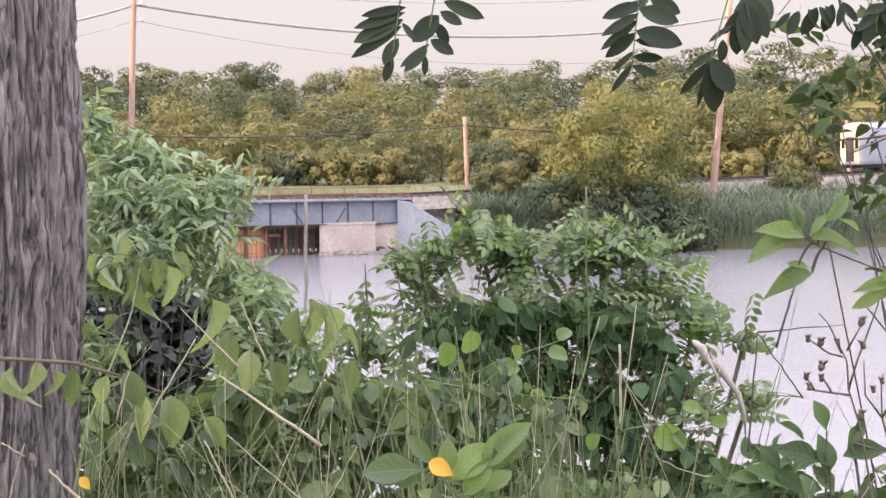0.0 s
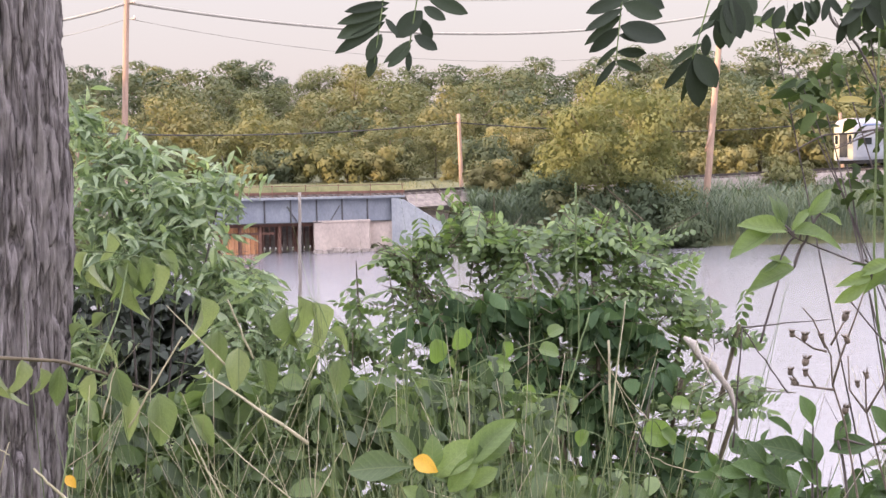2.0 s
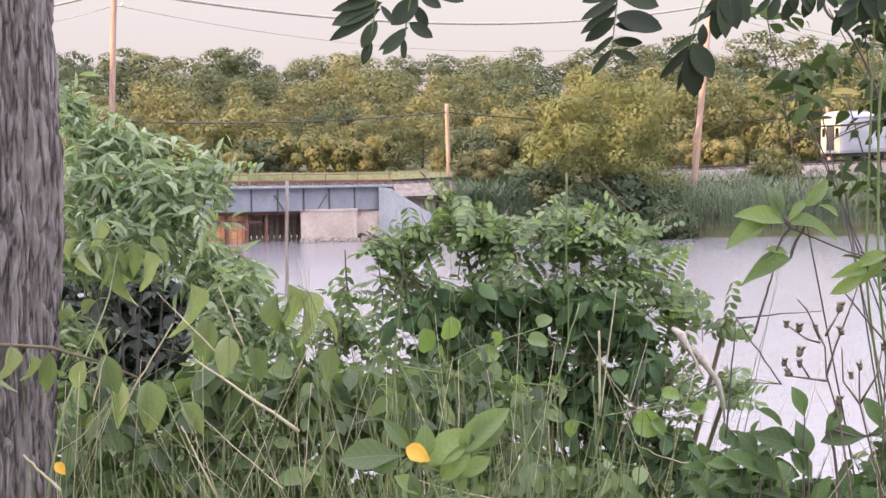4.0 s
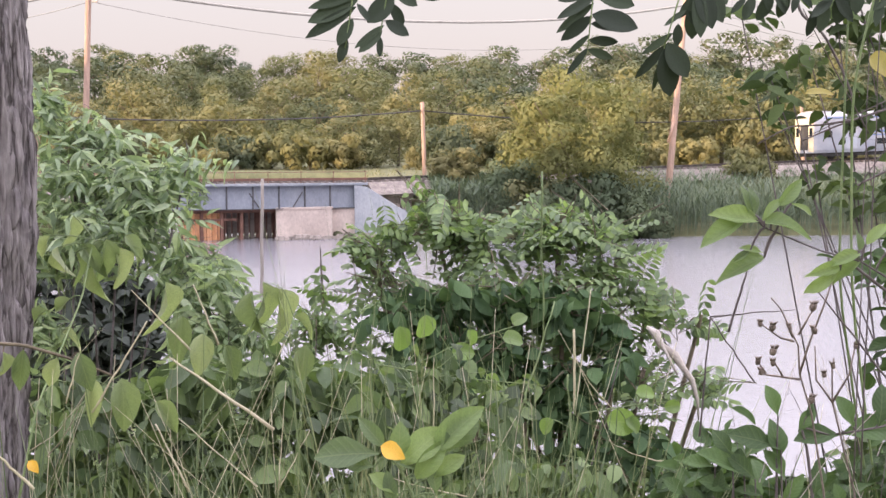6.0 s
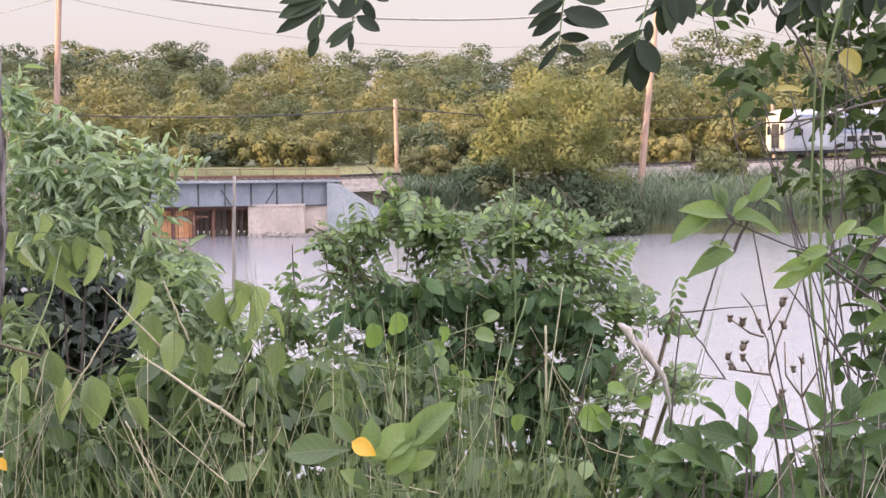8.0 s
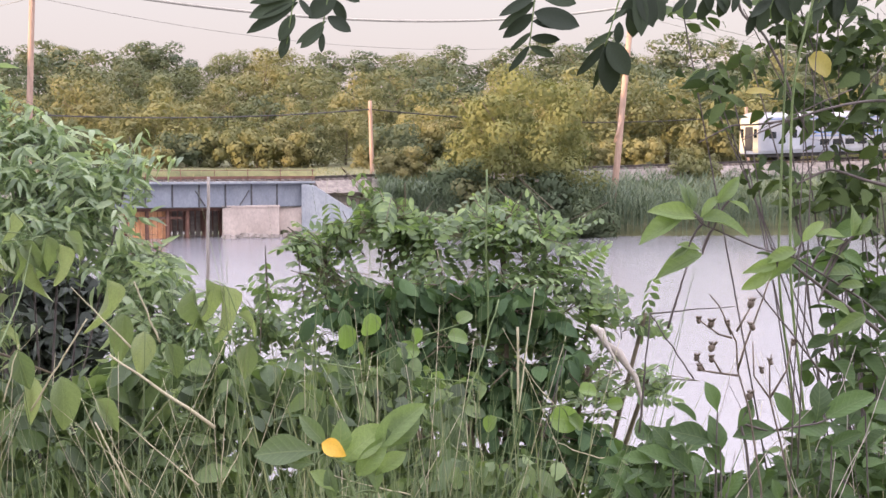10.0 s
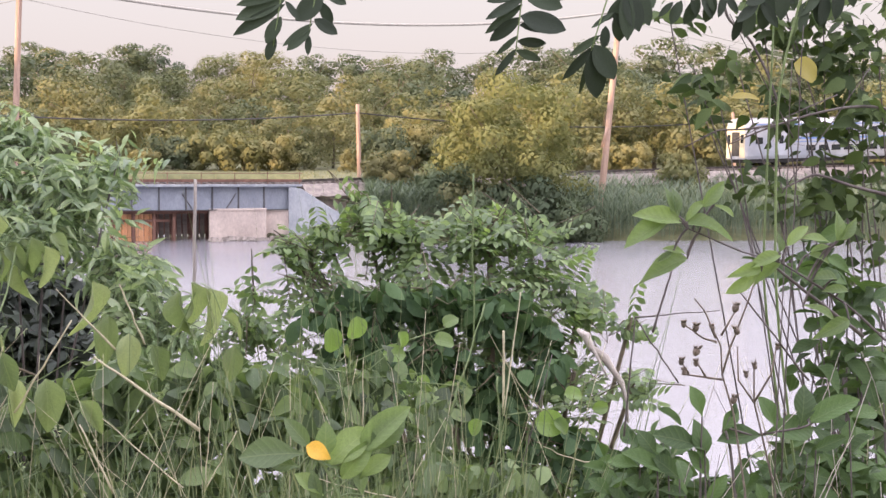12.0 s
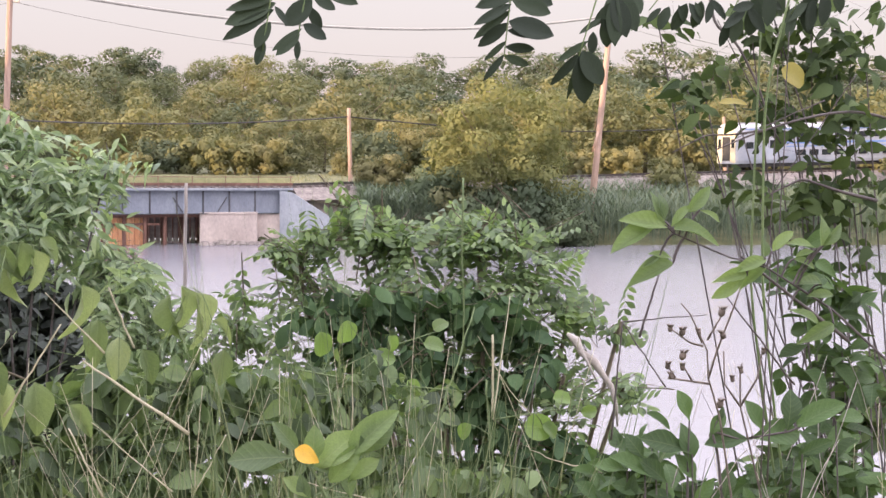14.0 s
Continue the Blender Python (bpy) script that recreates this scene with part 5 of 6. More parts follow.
DOWN, FACE, UPF = (0.05, -0.1, -1.0), (0.2, -1.0, 0.25), (0.1, -0.75, 0.65)
vine("round_leaf_vine", [(0.1, 4.6, 4.9), (-0.034, 4.700, 6.439), (0.196, 4.600, 6.568), (0.432, 4.700, 6.627)],
     [((0.192, 4.600, 6.545), 0.075, (1, -0.1, 0.1), FACE), ((0.244, 4.600, 6.620), 0.06, (0.4, 0, -0.8), (0.6, -0.8, 0.2)), ((0.366, 4.650, 6.586), 0.07, (0.8, 0, -0.1), UPF),
      ((0.403, 4.700, 6.627), 0.055, (0.6, 0, 0.4), UPF), ((0.106, 4.600, 6.674), 0.08, DOWN, (0.7, -0.7, 0.2)), ((0.017, 4.650, 6.630), 0.085, DOWN, FACE),
      ((0.242, 4.600, 6.452), 0.06, (0.7, 0, -0.5), UPF), ((0.308, 4.600, 6.470), 0.06, (0.6, 0, -0.6), FACE), ((0.194, 4.600, 6.415), 0.06, (-0.5, 0, -0.8), FACE)],
     S_ROUND, M_DISC, "climbing vine with round bright green leaves", M_GREENSTEM, 0.003, 2)
vine("round_leaf_vine", [(0.35, 2.9, 5.5), (0.382, 2.850, 6.684), (0.490, 2.800, 6.710), (0.593, 2.800, 6.720)],
     [((0.446, 2.850, 6.669), 0.062, (1, 0, -0.1), FACE), ((0.485, 2.850, 6.671), 0.04, (0.7, 0, -0.3), (0.5, -0.8, 0.2)), ((0.498, 2.800, 6.736), 0.038, (0.8, 0, 0.1), UPF),
      ((0.556, 2.800, 6.706), 0.036, (1, 0, 0.1), FACE), ((0.341, 2.900, 6.663), 0.04, (-0.5, 0, -0.7), UPF)],
     S_ROUND, M_DISC, "slender vine with round bright green leaves", M_GREENSTEM, 0.0018, 3)
vine("heart_leaf_vine", [(-0.9, 2.62, 5.6), (-0.644, 2.550, 6.761), (-0.635, 2.900, 6.929), (-0.630, 3.000, 7.046), (-0.533, 3.000, 7.026)],
     [((-0.653, 3.000, 7.028), 0.075, (0.5, -0.2, -0.6), FACE), ((-0.603, 3.000, 7.045), 0.10, DOWN, (0.5, -0.8, 0.2)), ((-0.580, 3.000, 7.027), 0.09, (0.1, 0, -1), (0.9, -0.5, 0)),
      ((-0.683, 3.050, 7.093), 0.07, (-0.1, 0, -1), (0.8, -0.5, 0.1)), ((-0.706, 3.000, 7.029), 0.07, (0.0, 0, -1), (-0.6, -0.6, 0.2)), ((-0.629, 3.000, 6.991), 0.09, DOWN, (-0.4, -0.8, 0.1)),
      ((-0.563, 3.000, 7.051), 0.06, (0.6, 0, -0.7), UPF), ((-0.721, 3.000, 7.053), 0.06, (-0.5, 0, -0.8), UPF), ((-0.668, 3.000, 7.016), 0.065, (0.2, 0, -1), (0.8, -0.6, 0.2)),
      ((-0.659, 2.900, 6.929), 0.05, (-0.6, 0, -0.3), UPF), ((-0.681, 2.800, 6.918), 0.05, (-0.6, 0, -0.4), UPF), ((-0.654, 2.800, 6.872), 0.05, (0.7, 0, -0.2), UPF)],
     S_HEART, M_VINE, "vine with pale green heart-shaped hanging leaves", M_GREENSTEM, 0.0025, 4)
vine("bramble_vine", [(-0.824, 2.300, 6.934), (-0.719, 2.320, 6.926), (-0.605, 2.350, 6.913), (-0.542, 2.400, 6.882), (-0.480, 2.450, 6.843)],
     [((-0.664, 2.330, 6.919), 0.062, (-0.15, 0, -1), (0.75, -0.6, 0.2)), ((-0.701, 2.320, 6.912), 0.075, (0.1, 0, -1), (-0.6, -0.7, 0.1)), ((-0.636, 2.340, 6.903), 0.05, (0.05, 0, -1), (0.9, -0.4, 0.1)),
      ((-0.608, 2.360, 6.904), 0.08, (-0.1, 0, -1), FACE), ((-0.527, 2.400, 6.892), 0.075, (0.25, 0, -0.9), FACE), ((-0.562, 2.400, 6.883), 0.06, (-0.3, 0, -1), FACE),
      ((-0.750, 2.300, 6.925), 0.06, DOWN, FACE)],
     S_HEART, M_VINE, "arching bramble stem with pale hanging leaves", M_TWIG, 0.004, 5)
vine("heart_leaf_vine", [(-0.5, 3.2, 5.4), (-0.452, 3.200, 6.575), (-0.325, 3.300, 6.824), (-0.283, 3.300, 6.918), (-0.256, 3.300, 6.904)],
     [((-0.303, 3.300, 6.918), 0.13, DOWN, (0.6, -0.8, 0.1)), ((-0.270, 3.300, 6.904), 0.14, (0.1, 0, -1), (0.9, -0.4, 0.1)), ((-0.327, 3.300, 6.898), 0.12, DOWN, (-0.6, -0.8, 0.2)),
      ((-0.231, 3.300, 6.836), 0.07, (0.8, 0, -0.4), UPF), ((-0.478, 3.200, 6.853), 0.11, DOWN, FACE), ((-0.515, 3.200, 6.932), 0.12, DOWN, (0.7, -0.7, 0.1)),
      ((-0.537, 2.800, 6.778), 0.11, (0.1, 0, -1), (0.4, -0.9, 0.2)), ((-0.452, 2.700, 6.750), 0.075, (0.5, 0, -0.6), FACE), ((-0.572, 2.700, 6.796), 0.09, DOWN, FACE),
      ((-0.433, 3.200, 6.812), 0.1, DOWN, FACE), ((-0.381, 3.200, 6.785), 0.09, (0.3, 0, -1), FACE), ((-0.205, 3.300, 6.768), 0.09, DOWN, FACE)],
     S_HEART, M_VINE, "vine with long drooping pale green leaves", M_GREENSTEM, 0.0025, 6)
vine("smooth_leaf_sapling", [(0.06, 1.85, 5.6), (0.038, 1.8, 6.718), (0.037, 1.8, 6.792), (0.02, 1.8, 6.829), (-0.001, 1.8, 6.851)],
     [((-0.006, 1.8, 6.847), 0.081, (-1.00, -0.15, 0.10), UPF),
      ((-0.0, 1.8, 6.856), 0.048, (-0.61, -0.15, 0.79), FACE),
      ((0.02, 1.8, 6.829), 0.070, (0.67, -0.15, 0.74), UPF),
      ((0.018, 1.8, 6.835), 0.052, (0.23, -0.15, 0.97), FACE),
      ((0.067, 1.8, 6.85), 0.082, (0.55, -0.15, 0.84), UPF),
      ((0.075, 1.8, 6.846), 0.067, (0.65, -0.15, 0.76), FACE),
      ((0.018, 1.8, 6.792), 0.045, (-0.67, -0.15, 0.74), UPF),
      ((0.01, 1.8, 6.784), 0.041, (-0.07, -0.15, 1.00), FACE),
      ((0.047, 1.8, 6.821), 0.048, (-0.63, -0.15, 0.78), UPF),
      ((0.064, 1.8, 6.814), 0.047, (0.74, -0.15, 0.67), UPF),
      ((0.041, 1.8, 6.814), 0.063, (0.59, -0.15, 0.81), FACE),
      ((-0.012, 1.8, 6.83), 0.038, (-0.94, -0.15, 0.34), UPF),
      ((0.067, 1.8, 6.792), 0.039, (-0.08, -0.15, 1.00), FACE)],
     S_SAPLING, M_BRIGHT, "young sapling with large smooth green leaves", M_GREENSTEM, 0.003, 7)
leaf = thing("yellow_leaf", (-0.003, 1.760, 6.865), "single bright yellow leaf caught on the sapling", "leaf")
put_leaves(leaf, leaf_frames(np.array([(-0.003, 1.760, 6.866)]), np.array([(1.0, -0.1, -0.45)]), np.array([(0.15, -0.9, 0.45)]), np.array([0.034])), [leaf_shape(0.70, "ovate", 0.25, 0.25, 9, 0.03)], M_YELLOW, 1, "blade")
leaf = thing("yellow_leaf", (-0.556, 2.200, 6.748), "small yellowed leaf low beside the tree trunk", "leaf")
put_leaves(leaf, leaf_frames(np.array([(-0.561, 2.200, 6.752)]), np.array([(0.5, -0.1, -0.6)]), np.array([(0.2, -0.9, 0.35)]), np.array([0.024])), [leaf_shape(0.7, "ovate", 0.3, 0.2, 7)], M_YELLOW, 1, "blade")
vine("bright_leaf_shrub", [(1.0, 1.5, 5.7), (0.614, 1.42, 7.023), (0.553, 1.42, 7.078), (0.504, 1.4, 7.106), (0.475, 1.4, 7.124), (0.434, 1.4, 7.135), (0.38, 1.4, 7.158)],
     [((0.374, 1.4, 7.164), 0.048, (-0.91, -0.15, 0.41), UPF),
      ((0.37, 1.4, 7.167), 0.030, (0.05, -0.15, 1.00), FACE),
      ((0.365, 1.4, 7.171), 0.029, (-0.18, -0.15, 0.98), FACE),
      ((0.393, 1.4, 7.179), 0.034, (0.73, -0.15, 0.69), FACE),
      ((0.406, 1.4, 7.181), 0.023, (0.96, -0.15, -0.29), UPF),
      ((0.379, 1.4, 7.162), 0.045, (1.00, -0.15, -0.02), UPF),
      ((0.362, 1.4, 7.166), 0.051, (-0.99, -0.15, -0.14), UPF),
      ((0.377, 1.4, 7.163), 0.028, (0.58, -0.15, 0.82), UPF),
      ((0.531, 1.4, 7.145), 0.030, (0.17, -0.15, 0.99), FACE),
      ((0.533, 1.4, 7.146), 0.029, (0.64, -0.15, 0.77), FACE),
      ((0.526, 1.4, 7.143), 0.030, (-0.95, -0.15, 0.31), UPF),
      ((0.473, 1.4, 7.134), 0.020, (0.07, -0.15, 1.00), FACE),
      ((0.481, 1.4, 7.14), 0.030, (0.64, -0.15, 0.76), UPF),
      ((0.526, 1.4, 7.14), 0.021, (-0.98, -0.15, -0.21), UPF),
      ((0.38, 1.4, 7.128), 0.050, (-0.97, -0.15, -0.24), UPF),
      ((0.366, 1.4, 7.135), 0.018, (-0.90, -0.15, -0.43), UPF),
      ((0.38, 1.4, 7.132), 0.024, (-0.90, -0.15, 0.43), UPF),
      ((0.455, 1.4, 7.118), 0.032, (-0.99, -0.15, -0.16), FACE),
      ((0.475, 1.4, 7.132), 0.034, (-0.99, -0.15, -0.17), UPF),
      ((0.455, 1.4, 7.115), 0.039, (-0.89, -0.15, -0.46), FACE),
      ((0.475, 1.4, 7.124), 0.033, (-0.89, -0.15, -0.45), UPF),
      ((0.503, 1.4, 7.132), 0.023, (0.96, -0.15, -0.29), UPF),
      ((0.499, 1.4, 7.081), 0.034, (0.98, -0.15, -0.19), UPF),
      ((0.546, 1.4, 7.066), 0.038, (-0.95, -0.15, -0.31), UPF),
      ((0.545, 1.4, 7.095), 0.026, (-0.97, -0.15, 0.25), UPF),
      ((0.533, 1.4, 7.106), 0.031, (-0.99, -0.15, 0.14), UPF)],
     S_BRIGHT, M_BRIGHT, "arching twig with fresh bright green leaves", M_DARKSTEM, 0.0016, 8)
shrub("bramble_shrub", foot(0.95, 2.3),
      [((0.780, 2.200, 6.735), (0.11, 0.15, 0.06), 9), ((0.843, 2.200, 6.734), (0.13, 0.12, 0.08), 16),
       ((0.822, 2.300, 7.059), (0.09, 0.15, 0.09), 6), ((0.897, 2.300, 7.011), (0.10, 0.15, 0.12), 8), ((0.880, 2.300, 6.881), (0.12, 0.15, 0.12), 11)],
      S_SMOOTH, M_DEEP, M_DARKSTEM, "leafy shrub with dark stems and smooth green leaves", "shrub", 0.052, 6, 0.11, 0.5, 0.9, 300, 9, stem_r=0.0028)
shrub("low_shrub", foot(0.75, 2.5),
      [((0.568, 2.5, 6.645), (0.09, 0.12, 0.05), 15), ((0.652, 2.5, 6.622), (0.09, 0.12, 0.05), 16), ((0.737, 2.5, 6.611), (0.09, 0.12, 0.04), 14), ((0.865, 2.5, 6.619), (0.10, 0.12, 0.05), 15), ((0.972, 2.5, 6.65), (0.10, 0.12, 0.07), 18), ((0.62, 2.5, 6.697), (0.06, 0.12, 0.03), 8)],
      S_SAPLING, M_DEEP, M_DARKSTEM, "low leafy shrub with dark green leaves on the bank", "shrub", 0.055, 6, 0.11, 0.6, 0.9, 300, 41, stem_r=0.003)
vine("broad_leaf_sapling", [foot(0.62, 2.0), (0.602, 1.95, 6.728), (0.592, 1.95, 6.81), (0.583, 1.95, 6.843), (0.624, 1.95, 6.83), (0.698, 1.95, 6.841), (0.723, 1.95, 6.853)],
     [((0.55, 1.95, 6.858), 0.045, (-0.29, -0.15, 0.96), FACE),
      ((0.548, 1.95, 6.815), 0.068, (-0.85, -0.15, 0.52), UPF),
      ((0.55, 1.95, 6.79), 0.059, (0.03, -0.15, 1.00), FACE),
      ((0.555, 1.95, 6.81), 0.043, (-0.91, -0.15, 0.42), UPF),
      ((0.657, 1.95, 6.84), 0.051, (-0.24, -0.15, 0.97), FACE),
      ((0.692, 1.95, 6.84), 0.058, (0.15, -0.15, 0.99), FACE),
      ((0.706, 1.95, 6.848), 0.077, (0.83, -0.15, 0.56), UPF),
      ((0.641, 1.95, 6.83), 0.065, (-1.00, -0.15, 0.00), UPF),
      ((0.641, 1.95, 6.832), 0.075, (0.97, -0.15, 0.24), UPF),
      ((0.503, 1.95, 6.777), 0.074, (-0.86, -0.15, 0.50), UPF),
      ((0.519, 1.95, 6.769), 0.052, (-0.58, -0.15, 0.81), FACE),
      ((0.562, 1.95, 6.768), 0.046, (-0.53, -0.15, 0.85), UPF),
      ((0.463, 1.95, 6.743), 0.040, (0.19, -0.15, 0.98), FACE),
      ((0.442, 1.95, 6.731), 0.039, (-0.66, -0.15, 0.75), UPF),
      ((0.52, 1.95, 6.728), 0.040, (-0.08, -0.15, 1.00), FACE),
      ((0.561, 1.95, 6.735), 0.047, (0.45, -0.15, 0.89), UPF),
      ((0.643, 1.95, 6.726), 0.036, (-0.26, -0.15, 0.97), FACE),
      ((0.764, 1.95, 6.855), 0.046, (0.94, -0.15, 0.35), UPF),
      ((0.591, 1.95, 6.857), 0.022, (0.32, -0.15, 0.95), FACE),
      ((0.579, 1.95, 6.835), 0.039, (0.62, -0.15, 0.78), UPF),
      ((0.487, 1.95, 6.754), 0.045, (-0.94, -0.15, 0.33), UPF),
      ((0.716, 1.95, 6.808), 0.047, (0.90, -0.15, 0.44), UPF),
      ((0.462, 1.95, 6.787), 0.045, (-0.95, -0.15, 0.31), UPF),
      ((0.486, 1.95, 6.803), 0.041, (-0.52, -0.15, 0.85), FACE),
      ((0.528, 1.95, 6.746), 0.038, (-0.94, -0.15, 0.34), UPF),
      ((0.422, 1.95, 6.747), 0.040, (-0.71, -0.15, 0.71), FACE),
      ((0.602, 1.95, 6.744), 0.044, (0.29, -0.15, 0.96), UPF)],
     S_SAPLING, M_DEEP, "low sapling with broad smooth green leaves", M_DARKSTEM, 0.0025, 29, True)
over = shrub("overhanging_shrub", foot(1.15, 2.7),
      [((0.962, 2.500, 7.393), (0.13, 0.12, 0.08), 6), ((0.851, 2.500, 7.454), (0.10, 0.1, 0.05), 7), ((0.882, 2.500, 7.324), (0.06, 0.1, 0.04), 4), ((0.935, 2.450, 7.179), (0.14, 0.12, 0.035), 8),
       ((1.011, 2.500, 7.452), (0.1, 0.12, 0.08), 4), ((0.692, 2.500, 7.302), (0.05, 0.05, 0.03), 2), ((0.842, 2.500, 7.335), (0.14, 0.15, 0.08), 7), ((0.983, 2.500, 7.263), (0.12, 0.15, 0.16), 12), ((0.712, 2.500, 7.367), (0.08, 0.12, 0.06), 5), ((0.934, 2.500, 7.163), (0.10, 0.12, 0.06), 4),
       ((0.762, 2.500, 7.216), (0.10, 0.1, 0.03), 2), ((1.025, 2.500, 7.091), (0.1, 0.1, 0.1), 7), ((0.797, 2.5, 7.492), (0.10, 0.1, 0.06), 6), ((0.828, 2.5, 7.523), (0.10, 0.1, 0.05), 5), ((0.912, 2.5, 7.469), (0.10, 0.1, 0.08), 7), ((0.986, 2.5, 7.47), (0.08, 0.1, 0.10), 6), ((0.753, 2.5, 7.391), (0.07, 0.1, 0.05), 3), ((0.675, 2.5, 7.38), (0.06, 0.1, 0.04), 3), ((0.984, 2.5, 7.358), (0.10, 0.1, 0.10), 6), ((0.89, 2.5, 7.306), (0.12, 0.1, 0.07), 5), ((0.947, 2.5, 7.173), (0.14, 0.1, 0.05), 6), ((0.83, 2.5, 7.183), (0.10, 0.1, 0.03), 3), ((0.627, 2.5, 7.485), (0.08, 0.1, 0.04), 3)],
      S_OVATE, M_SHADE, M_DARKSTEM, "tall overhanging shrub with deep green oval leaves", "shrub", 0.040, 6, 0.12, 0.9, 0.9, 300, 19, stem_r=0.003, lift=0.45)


def smooth_line(points, n=22):
    """A line that glides through the points."""
    p = np.array(points, float)
    t, k = np.arange(len(p)), np.linspace(0, len(p) - 1, n)
    q = np.c_[[np.interp(k, t, p[:, i]) for i in range(3)]].T
    for _ in range(2):
        q[1:-1] = (q[:-2] + 2 * q[1:-1] + q[2:]) / 4
    return q


for line, r0, r1, bark_of in (
        ([(1.204, 2.500, 7.259), (0.978, 2.400, 7.312), (0.896, 2.350, 7.307), (0.819, 2.300, 7.293), (0.747, 2.300, 7.270), (0.683, 2.300, 7.243)], 0.003, 0.0012, M_DARKSTEM),
        ([(0.765, 2.300, 7.276), (0.711, 2.300, 7.268), (0.664, 2.300, 7.267), (0.609, 2.300, 7.238)], 0.002, 0.001, M_DARKSTEM),
        ([(0.663, 2.300, 7.520), (0.675, 2.300, 7.450), (0.715, 2.300, 7.419), (0.749, 2.300, 7.356), (0.767, 2.300, 7.309)], 0.0026, 0.002, M_DARKSTEM),
        ([(1.003, 2.400, 7.155), (0.935, 2.400, 7.171), (0.867, 2.400, 7.194), (0.809, 2.400, 7.166)], 0.0035, 0.0015, M_DARKSTEM),
        ([foot(1.02, 2.4), (0.682, 2.100, 7.000), (0.683, 2.100, 7.131), (0.687, 2.100, 7.304), (0.692, 2.100, 7.494)], 0.0022, 0.0015, M_GREENSTEM),
        ([foot(1.04, 2.45), (0.702, 2.100, 6.966), (0.699, 2.100, 7.151), (0.698, 2.100, 7.293), (0.706, 2.100, 7.362), (0.739, 2.100, 7.494)], 0.0022, 0.0018, M_GREENSTEM)):
    branch = Geo()
    branch.tube(smooth_line(line), (r0, r1), 6)
    part("shoot" if bark_of is M_GREENSTEM else "branch", branch, bark_of, over)
put_leaves(over, leaf_frames(np.array([(0.687, 2.300, 7.320), (0.808, 2.350, 7.380)]), np.array([(1.0, -0.1, 0.2), (0.7, 0.0, -0.3)]),
                             np.array([(0.1, -0.6, 0.8), (0.2, -0.9, 0.3)]), np.array([0.046, 0.05])), [leaf_shape(0.42, "elliptic", 0.3, 0.3, 8, 0.02), leaf_shape(0.85, "round", 0.3, 0.3, 8, 0.03)], M_OCHRE, 2, "yellowed_leaf")


# ---- near bank: dry stalks, seed heads, dead branch, grass ----
def stalk(a, b, r0, r1, mat, label, name="dry_stalk", sag=0.0, wob=0.0012, group="dry stalks"):
    top = solid(name, (lambda g: (g.tube(bend(a, b, sag, 9, wob), (r0, r1), 6), g)[1])(Geo()), mat, label, "stalk", "", True, (0, 0, 0), group)
    return top


for a, b, r0, r1 in (((-0.347, 2.250, 6.905), (-0.178, 2.200, 6.796), 0.0022, 0.0045), ((-0.434, 2.400, 6.998), (-0.337, 2.400, 6.894), 0.001, 0.003), ((-0.345, 2.500, 6.996), (-0.302, 2.500, 6.888), 0.002, 0.003),
                     ((-0.409, 2.400, 6.944), (-0.506, 2.400, 6.788), 0.002, 0.003), ((-0.551, 2.000, 6.810), (-0.500, 2.000, 6.757), 0.0022, 0.0035), ((-0.584, 2.000, 6.849), (-0.614, 2.000, 6.755), 0.001, 0.002),
                     ((-0.618, 2.000, 6.850), (-0.584, 2.000, 6.830), 0.0015, 0.001), ((-0.192, 2.600, 6.802), (-0.210, 2.600, 6.593), 0.001, 0.002), ((-0.142, 2.500, 6.732), (-0.201, 2.500, 6.619), 0.001, 0.002),
                     ((0.397, 3.000, 6.840), (0.399, 3.000, 6.654), 0.004, 0.004), ((0.462, 3.200, 6.903), (0.412, 3.100, 6.634), 0.0015, 0.003), ((0.094, 3.000, 6.783), (0.092, 3.000, 6.622), 0.001, 0.003),
                     ((-0.499, 2.300, 6.916), (-0.525, 2.300, 6.823), 0.001, 0.0022), ((-0.399, 2.400, 6.767), (-0.344, 2.400, 6.647), 0.002, 0.003), ((-0.360, 2.400, 6.776), (-0.226, 2.400, 6.655), 0.001, 0.002)):
    stalk(a, b, r0 * 0.7, r1 * 0.72, M_STRAW, "thin dry straw-coloured stalk among green plants")
for a, b, r0, r1 in (((0.415, 1.600, 7.098), (0.394, 1.600, 7.027), 0.0025, 0.0035), ((0.396, 1.700, 7.032), (0.472, 1.600, 7.052), 0.0025, 0.001), ((0.396, 1.700, 7.031), (0.451, 1.700, 6.951), 0.002, 0.0025),
                     ((0.396, 1.700, 7.031), (0.384, 1.700, 6.886), 0.002, 0.003), ((0.550, 1.600, 7.339), (0.540, 1.600, 6.853), 0.001, 0.0022), ((0.562, 1.600, 7.376), (0.548, 1.600, 6.853), 0.0012, 0.0024),
                     ((0.494, 1.600, 7.074), (0.578, 1.600, 6.970), 0.0022, 0.003), ((0.652, 2.200, 7.447), (0.793, 2.300, 7.254), 0.0018, 0.003), ((0.653, 2.200, 7.246), (0.866, 2.300, 7.326), 0.0012, 0.0025),
                     ((0.921, 2.300, 7.371), (0.775, 2.300, 7.162), 0.002, 0.002), ((0.465, 1.450, 7.131), (0.601, 1.500, 7.035), 0.003, 0.005), ((0.763, 4.600, 6.540), (0.647, 4.600, 6.100), 0.004, 0.006)):
    stalk(a, b, r0 * 0.45, r1 * 0.45, M_DARKSTEM, "thin dark bare stem rising from the bank", "bare_stem", 0, 0.0008, "bare stems")
